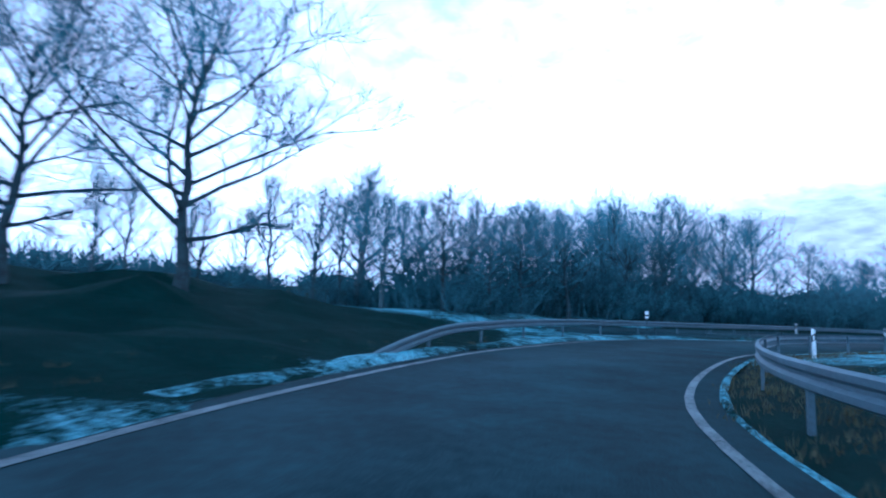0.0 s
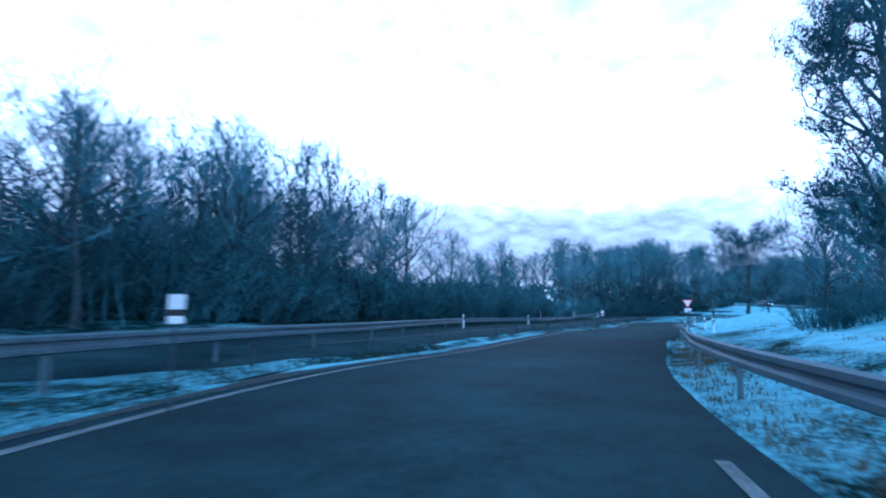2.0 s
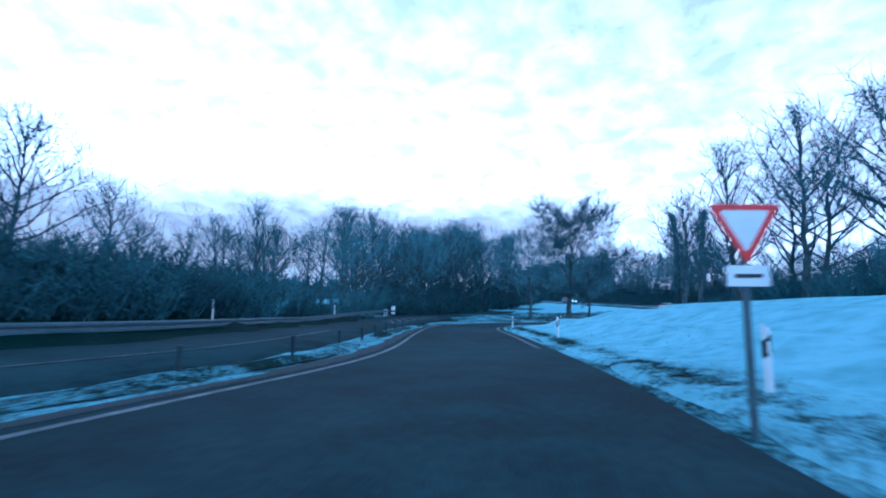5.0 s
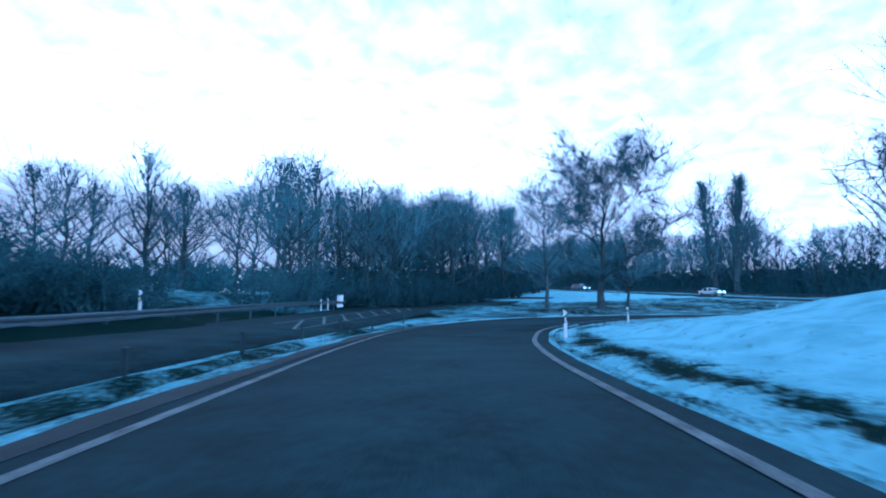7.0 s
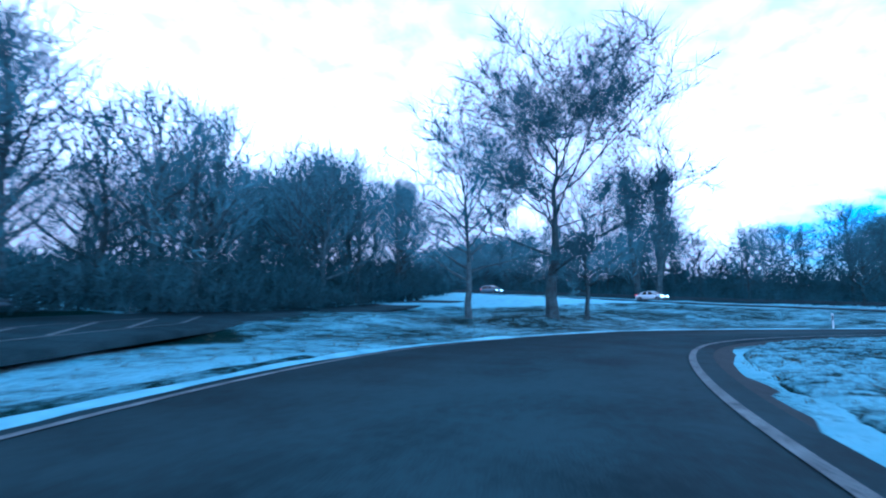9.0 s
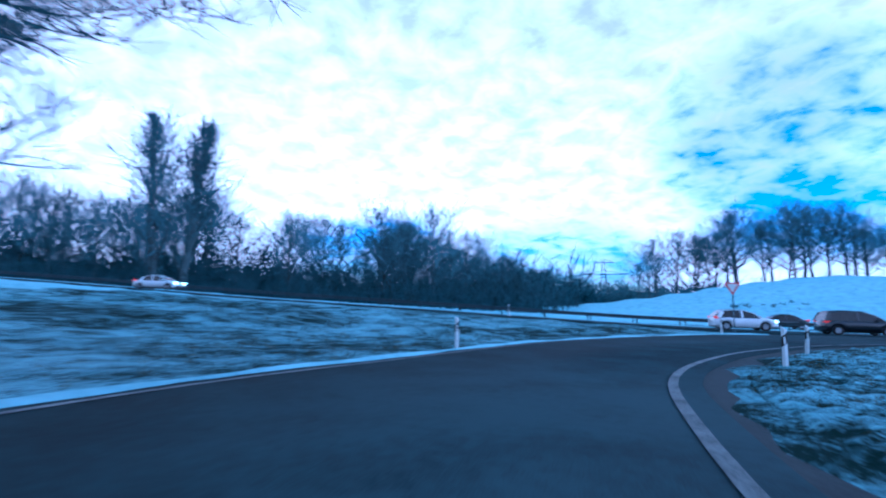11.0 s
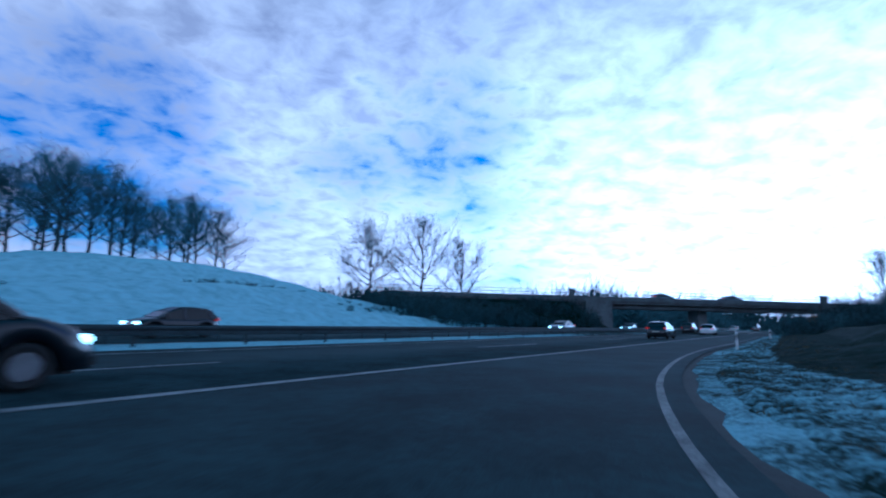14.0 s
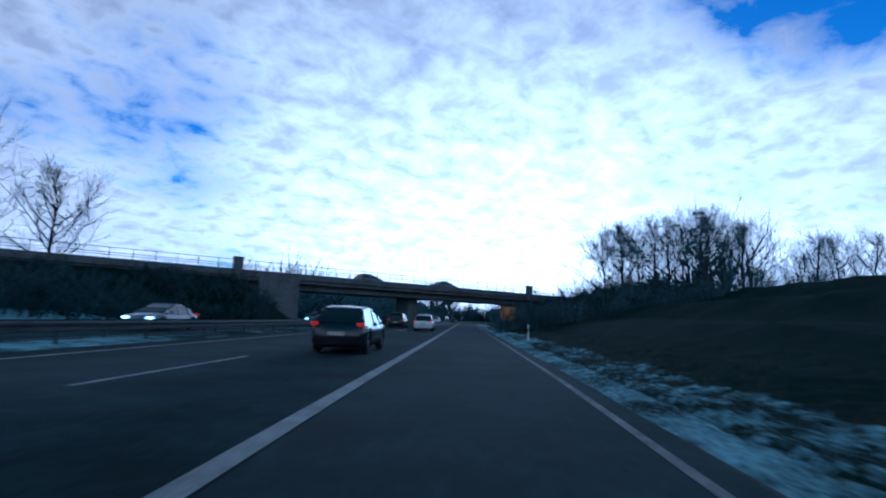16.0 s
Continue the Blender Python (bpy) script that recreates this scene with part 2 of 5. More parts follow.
def ground_material():
    m = bpy.data.materials.new("snowy_grass")
    m.use_nodes = True
    nt = m.node_tree
    b = nt.nodes["Principled BSDF"]
    N, L = nt.nodes.new, nt.links.new
    tc = N("ShaderNodeTexCoord")

    def noise_node(scale, detail=5, rough=0.6):
        n = N("ShaderNodeTexNoise")
        n.inputs["Scale"].default_value, n.inputs["Detail"].default_value, n.inputs["Roughness"].default_value = scale, detail, rough
        L(tc.outputs["Object"], n.inputs["Vector"])
        return n.outputs["Fac"]
    big, mid, fine = noise_node(0.16), noise_node(1.1), noise_node(11.0, 6, 0.72)
    at = N("ShaderNodeAttribute")
    at.attribute_name = "snow"

    def m2(op, a, c):
        k = N("ShaderNodeMath")
        k.operation = op
        for i, v in enumerate((a, c)):
            if isinstance(v, (int, float)):
                k.inputs[i].default_value = v
            else:
                L(v, k.inputs[i])
        return k.outputs[0]
    mixn = m2('ADD', m2('ADD', m2('MULTIPLY', big, 0.30), m2('MULTIPLY', mid, 0.30)), m2('MULTIPLY', fine, 0.40))
    mask = N("ShaderNodeMapRange")
    mask.inputs["From Min"].default_value, mask.inputs["From Max"].default_value = -0.06, 0.06
    L(m2('SUBTRACT', m2('ADD', m2('MULTIPLY', at.outputs["Fac"], 0.5), 0.25), mixn), mask.inputs["Value"])
    grass = N("ShaderNodeValToRGB")
    e = grass.color_ramp.elements
    e[0].position, e[0].color = 0.35, (0.004, 0.012, 0.009, 1)
    e[1].position, e[1].color = 0.62, (0.011, 0.025, 0.019, 1)
    e2 = grass.color_ramp.elements.new(0.5)
    e2.color = (0.006, 0.016, 0.012, 1)
    L(m2('ADD', m2('MULTIPLY', mid, 0.5), m2('MULTIPLY', fine, 0.5)), grass.inputs["Fac"])
    snow = N("ShaderNodeValToRGB")
    s = snow.color_ramp.elements
    s[0].position, s[0].color = 0.3, (0.30, 0.44, 0.48, 1)
    s[1].position, s[1].color = 0.6, (0.45, 0.63, 0.68, 1)
    L(mid, snow.inputs["Fac"])
    mix = N("ShaderNodeMix")
    mix.data_type = 'RGBA'
    L(mask.outputs["Result"], mix.inputs["Factor"]), L(grass.outputs["Color"], mix.inputs["A"]), L(snow.outputs["Color"], mix.inputs["B"])
    L(mix.outputs["Result"], b.inputs["Base Color"])
    b.inputs["Roughness"].default_value = 0.9
    b.inputs["Specular IOR Level"].default_value = 0.05
    bp = N("ShaderNodeBump")
    bp.inputs["Strength"].default_value, bp.inputs["Distance"].default_value = 0.7, 0.08
    L(m2('ADD', m2('MULTIPLY', fine, 0.6), m2('MULTIPLY', mask.outputs["Result"], 0.5)), bp.inputs["Height"])
    L(bp.outputs["Normal"], b.inputs["Normal"])
    return m


M_GROUND = ground_material()


# ---- helpers of this scene ----
def curve_points(pts, step=1.0):
    """A smooth line through the points (Catmull-Rom), about step metres apart, as an array."""
    p = [np.array(q, float) for q in pts]
    p = [2 * p[0] - p[1], *p, 2 * p[-1] - p[-2]]
    out = []
    for a, b, c, d in zip(p, p[1:], p[2:], p[3:]):
        n = max(1, int(round(np.linalg.norm(c - b) / step)))
        for k in range(n):
            t = k / n
            out.append(0.5 * (2 * b + (c - a) * t + (2 * a - 5 * b + 4 * c - d) * t * t + (3 * b - a - 3 * c + d) * t ** 3))
    out.append(p[-2])
    return np.array(out)


def normals_left(line):
    d = np.gradient(line[:, :2], axis=0)
    d /= np.linalg.norm(d, axis=1)[:, None] + 1e-9
    return np.stack([-d[:, 1], d[:, 0]], -1)


def offset(line, d):
    """The line moved d metres to its left; its height stays."""
    out = line.copy()
    out[:, :2] += normals_left(line) * d
    return out


def mesh_object(name, verts, faces, material, parent=None, smooth=False):
    me = bpy.data.meshes.new(name)
    me.from_pydata([tuple(map(float, v)) for v in verts], [], faces)
    me.materials.append(material)
    if smooth:
        me.polygons.foreach_set("use_smooth", [True] * len(me.polygons))
    me.update()
    ob = new(name, me)
    if parent:
        ob.parent = parent
    return ob


def part(name, bm, material, parent, label=""):
    me = bpy.data.meshes.new(name)
    bm.to_mesh(me)
    bm.free()
    me.materials.append(material)
    ob = new(name, me)
    ob.parent = parent
    return tagged(ob, label)


def thing(name, m, label, category, group="", kind=""):
    ob = new(name)
    ob.empty_display_size = 0.3
    ob.matrix_world = m
    return tagged(ob, label, category, group, kind)


def box(bm, x0, x1, y0, y1, z0, z1, bevel=0.0):
    r = bmesh.ops.create_cube(bm, size=1.0)
    vs = r["verts"]
    for v in vs:
        v.co = Vector(((x0 + x1) / 2 + v.co.x * (x1 - x0), (y0 + y1) / 2 + v.co.y * (y1 - y0), (z0 + z1) / 2 + v.co.z * (z1 - z0)))
    if bevel:
        es = list({e for v in vs for e in v.link_edges})
        bmesh.ops.bevel(bm, geom=es, offset=bevel, segments=2, affect='EDGES')
    return bm


def boxed(*a, bevel=0.0):
    return box(bmesh.new(), *a, bevel=bevel)


def cyl(r1, r2, z0, z1, n=12):
    bm = bmesh.new()
    bmesh.ops.create_cone(bm, cap_ends=True, segments=n, radius1=r1, radius2=r2, depth=z1 - z0, matrix=Matrix.Translation((0, 0, (z0 + z1) / 2)))
    return bm


def strip(name, a, b, material, lift, parent=None, smooth=True, depth=0.0):
    """A sheet between two lines of as many points, lift above their height; with depth, a kerb down at both sides."""
    rows = [np.c_[a[:, :2], a[:, 2] + lift], np.c_[b[:, :2], b[:, 2] + lift]]
    if depth:
        rows = [np.c_[a[:, :2], a[:, 2] + lift - depth], *rows, np.c_[b[:, :2], b[:, 2] + lift - depth]]
    n, k = len(a), len(rows)
    verts = np.stack(rows, 1).reshape(-1, 3)
    faces = [(i * k + j, i * k + j + 1, (i + 1) * k + j + 1, (i + 1) * k + j) for i in range(n - 1) for j in range(k - 1)]
    ob = mesh_object(name, verts, faces, material, parent, smooth)
    bm = bmesh.new()
    bm.from_mesh(ob.data)
    bmesh.ops.recalc_face_normals(bm, faces=bm.faces)
    if sum(f.normal.z for f in bm.faces) < 0:
        bmesh.ops.reverse_faces(bm, faces=bm.faces)
    bm.to_mesh(ob.data)
    bm.free()
    return ob


def resample(line, n):
    s = np.r_[0, np.cumsum(np.linalg.norm(np.diff(line, axis=0), axis=1))]
    u = np.linspace(0, s[-1], n)
    return np.stack([np.interp(u, s, line[:, k]) for k in range(3)], -1)


def arc(line):
    return np.r_[0, np.cumsum(np.linalg.norm(np.diff(line[:, :2], axis=0), axis=1))]


def part_of(line, s0, s1, step=1.0):
    s = arc(line)
    u = np.linspace(s0, s1, max(2, int((s1 - s0) / step) + 1))
    return np.stack([np.interp(u, s, line[:, k]) for k in range(3)], -1)


# ---- plan of the roads ----
RAMP_LEFT = curve_points([(-1.5, -14, 0), (-3.2, -4, 0), (-3.2, 4, 0), (-1.2, 12.5, 0), (1.2, 17.5, 0), (5.0, 23.3, 0), (10, 28.3, 0), (16.2, 32, 0), (22.8, 36.8, 0),
                          (34, 44.3, 0), (45, 49.2, 0), (56.6, 57.5, 0), (66.4, 64.5, 0), (74.6, 69.2, 0), (84.5, 72.0, 0), (93, 71.8, 0), (103.2, 68.1, 0), (109.5, 63.6, 0),
                          (114.8, 56.1, 0), (118.5, 48.6, 0), (119.8, 41.0, 0.05), (120.2, 35, 0.1), (119.6, 28.5, 0.08)])
RAMP_RIGHT = curve_points([(3.6, -15, 0), (2.1, -4, 0), (2.4, 4, 0), (3.8, 9.1, 0), (7.8, 16.6, 0), (11.5, 20.8, 0), (17, 25.4, 0), (21.9, 28.7, 0), (28, 32.8, 0),
                           (42.7, 41.3, 0), (54.6, 49.2, 0), (60.0, 53.0, 0), (66.5, 57.8, 0), (72, 61.0, 0), (78, 63.0, 0), (86.5, 63.9, 0), (94.5, 63.4, 0), (100, 61.2, 0), (104.8, 56.9, 0), (107.8, 53.0, 0),
                           (110.4, 46.5, 0), (111.9, 40, 0), (112.2, 35, 0), (111.2, 29.5, 0), (107.4, 21.0, 0), (100.2, 11.2, 0), (90.5, 0.6, 0)])


def shifted(line, s, d):
    """The line moved to its left by distances d given at arc lengths s."""
    u = np.r_[0, np.cumsum(np.linalg.norm(np.diff(line[:, :2], axis=0), axis=1))]
    out = line.copy()
    out[:, :2] += normals_left(line) * np.interp(u, s, d)[:, None]
    return out


RAMP_LEFT = shifted(RAMP_LEFT, [16, 24, 30, 36, 95, 104, 114, 127, 140, 154, 166, 178, 186, 196], [0, -0.2, -0.25, 0.05, 0.2, 0.2, 0, -0.35, -0.1, 0.2, -0.75, -0.5, 0, -0.1])
RAMP_RIGHT = shifted(RAMP_RIGHT, [18, 24, 96, 103, 112, 124, 140, 150, 158, 166, 176, 186, 200], [0, 0.1, 0.15, 0, -0.28, 0.1, 0.5, 0.7, 1.1, 1.1, 0.75, 0.4, 0.3])
RAMP_END = int(np.argmin(np.hypot(RAMP_RIGHT[:, 0] - 110.8, RAMP_RIGHT[:, 1] - 28.5)))
RAMP_R = RAMP_RIGHT[:RAMP_END + 1]


def paired(a, b):
    """For each point of line a, the nearest point of line b, never going back."""
    d = (a[:, None, 0] - b[None, :, 0]) ** 2 + (a[:, None, 1] - b[None, :, 1]) ** 2
    k = np.maximum.accumulate(d.argmin(1)).astype(float)
    w = np.ones(9) / 9
    k = np.convolve(np.pad(k, 4, mode="edge"), w, "valid")
    k[0], k[-1] = 0, len(b) - 1
    return np.stack([np.interp(k, np.arange(len(b)), b[:, c]) for c in range(3)], -1)


RAMP_PAIR = paired(RAMP_LEFT, RAMP_R)
# the motorway's broad line between its right lane and the slip lane; it comes down from the north-east and runs south-west
MW = curve_points([(210, 180, 8.0), (184, 140, 6.2), (171, 107, 4.6), (159, 82, 3.2), (148, 64, 2.0), (137, 48.8, 1.15), (127.8, 36.4, 0.45), (120, 26.3, 0.08), (110.9, 15.9, 0), (101.0, 5.4, 0), (93, -3.2, 0), (80, -17.0, 0),
                   (62, -36.2, 0), (40, -59.6, 0), (0, -102, 0), (-60, -166, -0.5), (-170, -283, -1), (-400, -528, -2)], 2.0)
MW_LEFT = offset(MW, 8.3)
MW_RAIL = offset(MW, 9.7)
OPP_R = offset(MW, 12.2)
OPP_L = offset(MW, 21.5)
DOWN = int(np.argmin(np.abs(MW[:, 1] - 12.0)))
MW_RIGHT = offset(MW, -0.25)
MW_RIGHT[:, :2] += normals_left(MW) * (-4.0 * np.clip((np.arange(len(MW)) - DOWN + 6) / 14.0, 0, 1))[:, None]

# where the slip road joins: its left side runs on into the broad line, its right side into the slip lane's edge
_a = int(np.argmin(np.abs(MW[:, 1] - 25.0)))
_b = int(np.argmin(np.abs(MW[:, 1] + 4.0)))
MERGE_R = curve_points([*RAMP_RIGHT[RAMP_END - 12:-3:4], *offset(MW, -4.3)[_b:-2:4]], 2.0)
MERGE_L = paired(MERGE_R, curve_points([*offset(RAMP_LEFT, 0.3)[-13:-1:3], *offset(MW, 0.1)[_a:-2:3]], 2.0))
MERGE_L[0, 2] -= 0.05
MERGE_R[0, 2] -= 0.05


# ---- ground ----
def near_field():
    """Known heights: the roads and the banks between and beside them."""
    pts = [*RAMP_LEFT[::3], *RAMP_RIGHT[::3], *offset(RAMP_LEFT, 2.2)[45::4], *offset(RAMP_LEFT, 1.0)[:45:4]]
    pts += [*((RAMP_LEFT + RAMP_PAIR) / 2)[::3], *(RAMP_LEFT * 0.75 + RAMP_PAIR * 0.25)[::3], *(RAMP_LEFT * 0.25 + RAMP_PAIR * 0.75)[::3]]
    for d in (-4.5, 0, 4, 8.3, 13, 17, 21.5):
        pts += list(offset(MW, d)[::3])
    for d, z in ((4.8, 0.12), (8.6, 0.8), (12, 1.0), (25, 1.2), (60, 3.0)):
        o = offset(RAMP_LEFT, d)[20:118:5]
        pts += [(x, y, z) for x, y, _ in o]
    # snowy bank on the inside of the ramp
    s = arc(RAMP_RIGHT)
    for a, b in ((2.2, 0.15), (5, 0.8), (9, 1.6), (14, 2.1), (20, 2.35), (30, 2.5)):
        o = offset(RAMP_RIGHT, -a)
        pts += [(o[i, 0], o[i, 1], b * min(1, max(0.08, (123 - s[i]) / 14))) for i in range(0, len(s), 4) if 12 < s[i] < 132]
    # bank beside the motorway, right of the slip lane
    s = arc(MW)
    for a, b in ((6.0, 0.1), (8.5, 0.5), (13, 1.6), (20, 3.2), (30, 5.2), (42, 6.6), (60, 8.0), (85, 11.0)):
        o = offset(MW, -a)
        pts += [(o[i, 0], o[i, 1], b * (1 - 0.75 * max(0, min(1, (-70 - MW[i, 1]) / 60)))) for i in range(DOWN + 2, DOWN + 70, 3) if np.hypot(RAMP_RIGHT[:, 0] - o[i, 0], RAMP_RIGHT[:, 1] - o[i, 1])[:100].min() > 34]
    # hill beyond the motorway
    for a, b in ((24, 0.6), (30, 2.0), (40, 4.4), (55, 7.6), (75, 9.5), (110, 9.5), (150, 8.0)):
        o = offset(MW, a)
        for i in range(DOWN - 34, DOWN + 34, 3):
            k = np.exp(-((i - DOWN - 6) / 18.0) ** 2)
            pts.append((o[i, 0], o[i, 1], MW[i, 2] + b * k))
    pts += [(-9, 12, 1.75), (-13, 17, 2.15), (-10, 20, 1.85), (-18, 14, 2.0), (-7, 6, 1.0), (-12, 2, 1.7), (-6, 20, 0.7), (-5.6, 8, 0.7), (-5.4, 12, 0.75), (-4.4, 17, 0.4), (-5.2, 4, 0.6), (-4.4, 0, 0.4), (-8, 17, 1.4), (-20, 26, 1.8), (-30, 10, 3), (-30, -10, 3), (-12, -14, 1.5)]
    pts += [(96, 85.6, 0.6), (111, 91, 1.0), (135, 93.5, 2.0), (154, 94, 3.1), (92, 92, 1.1), (108, 98, 1.3), (135, 103, 2.4)]
    pts += [(112, 75, 0.8), (122, 74, 0.9), (103, 82, 0.9), (130, 62, 1.0), (122, 52, 0.45), (124, 44, 0.4), (92, 45, 0.3), (85, 30, 1.2), (98, 35, 0.6), (100, 48, 0.2), (104, 26, 1.2), (95, 16, 1.8)]
    pts += [(66, 92, 2.0), (73, 94, 2.4), (79, 97, 2.4), (69, 100, 3.0), (76, 102, 3.0), (64, 96, 2.4), (84, 102, 2.4), (67, 84.5, 0.9), (72.5, 87, 1.0), (78, 90.3, 1.1), (70, 89, 1.6), (76, 91.5, 1.7)]
    return np.array(pts, float)


KNOWN = near_field()


def height(x, y):
    x, y = np.atleast_1d(np.asarray(x, float)), np.atleast_1d(np.asarray(y, float))
    out = np.empty(len(x))
    for a in range(0, len(x), 4000):
        d2 = (x[a:a + 4000, None] - KNOWN[None, :, 0]) ** 2 + (y[a:a + 4000, None] - KNOWN[None, :, 1]) ** 2
        w = 1 / (d2 + 0.6) ** 1.9
        out[a:a + 4000] = (w * KNOWN[None, :, 2]).sum(1) / w.sum(1)
    return out


def gz(x, y):
    return float(height(x, y)[0])


def line_distance(x, y, line):
    out = np.empty(len(x))
    for a in range(0, len(x), 4000):
        out[a:a + 4000] = np.sqrt(((x[a:a + 4000, None] - line[None, :, 0]) ** 2 + (y[a:a + 4000, None] - line[None, :, 1]) ** 2).min(1))
    return out


def inside(x, y, A, B):
    """How far a place lies outside two paired lines (below 0: between them)."""
    mid, half = (A + B) / 2, np.linalg.norm(A - B, axis=1) / 2
    d2 = (x[:, None] - mid[None, :, 0]) ** 2 + (y[:, None] - mid[None, :, 1]) ** 2
    k = d2.argmin(1)
    return np.sqrt(d2[np.arange(len(x)), k]) - half[k]


def build_ground():
    fine = np.arange(-70, 231, 1.6)
    ys = np.arange(-150, 151, 1.6)
    def stretch(core, far):
        return np.r_[core[0] - far[::-1], core, core[-1] + far]
    far = np.array([4, 10, 20, 40, 80, 160, 320, 700, 1500, 3000.0])
    gx, gy = stretch(fine, far), stretch(ys, far)
    X, Y = np.meshgrid(gx, gy, indexing="ij")
    x, y = X.ravel(), Y.ravel()
    z = height(np.clip(x, -90, 250), np.clip(y, -170, 170))
    lump = np.array([noise.noise((a * 0.35, b * 0.35, 0)) * 0.10 + noise.noise((a * 0.9, b * 0.9, 7)) * 0.05 for a, b in zip(x, y)])
    dr = np.minimum(np.minimum(inside(x, y, RAMP_LEFT, RAMP_PAIR), inside(x, y, MERGE_L, MERGE_R)), inside(x, y, MW_RIGHT, OPP_L))
    z = z + lump * np.clip(dr / 1.5, 0, 1) - 0.03 - 0.15 * np.clip(0.3 - dr, 0, 1)
    # how much snow lies: thin by the roads, none on the mown banks
    snow = np.full(len(x), 0.74)
    dl = line_distance(x, y, RAMP_LEFT)
    rl = line_distance(x, y, RAMP_R)
    wood = (dl > 8) & (rl > dl) & (x < 98) & (y > 20)
    snow[wood] = 0.22
    snow[wood & (x > 56) & (x < 84) & (dl < 20)] = 0.28
    snow[(rl < dl) & (rl >= 4.2) & (rl < 30) & (x > 14)] = 0.92
    snow[(rl < dl) & (rl < 4.2)] = 0.50
    snow[(rl < dl) & (rl < 4.2) & (x > 40)] = 0.74
    snow[(rl < dl) & (rl < 2.0) & (x > 34) & (x < 66)] = 0.66
    snow[(rl < dl) & (rl < 3.0) & (y < 30)] = 0.47
    snow[(dl < 8) & (rl > dl)] = 0.56
    snow[(dl > 5.3) & (rl > dl) & (x < 70) & (x > 8)] = 0.22
    snow[(dl <= 1.8) & (rl > dl) & (y < 24) & (x < 6)] = 0.42
    snow[(dl > 2.4) & (rl > dl) & (y > 20) & (y < 40) & (x < 10)] = 0.42
    snow[(x > 62) & (x < 86) & (y > 83) & (y < 104) & (rl > dl)] = 0.42
    dm = line_distance(x, y, MERGE_R)
    right_of = line_distance(x, y, OPP_L[DOWN - 30:]) > line_distance(x, y, MW_RIGHT[DOWN - 30:])
    bank = right_of & (dm > 2.6) & (rl < dl) & (line_distance(x, y, MW) < 0.9 * rl + 4)
    snow[bank] = -0.1
    snow[right_of & (dm <= 2.5) & (y < 38)] = 0.47
    mound = (x < 0) & (y < 24) & (dl > 1.3)
    snow[mound] = 0.0
    snow[(rl < dl) & (rl < 7) & (x > 96) & (y > 30)] = 0.47
    snow[(x > 92) & (y > 24) & (dl < 30) & (rl > dl)] = 0.45
    snow[(rl < dl) & (rl < 2.6) & (y < 14) & (x < 20)] = 0.16
    near = dr < 0.6
    snow[near] = np.minimum(snow[near], 0.45)
    hill = (~right_of) & (y < 40)
    snow[hill] = 0.76
    n, m = len(gx), len(gy)
    faces = [(i * m + j, (i + 1) * m + j, (i + 1) * m + j + 1, i * m + j + 1) for i in range(n - 1) for j in range(m - 1)]
    ob = mesh_object("ground", np.c_[x, y, z], faces, M_GROUND, None, True)
    at = ob.data.attributes.new("snow", 'FLOAT', 'POINT')
    at.data.foreach_set("value", snow.astype(np.float32))
    tagged(ob, "snow-dusted grass and bare winter ground", "ground", kind="structure")


build_ground()


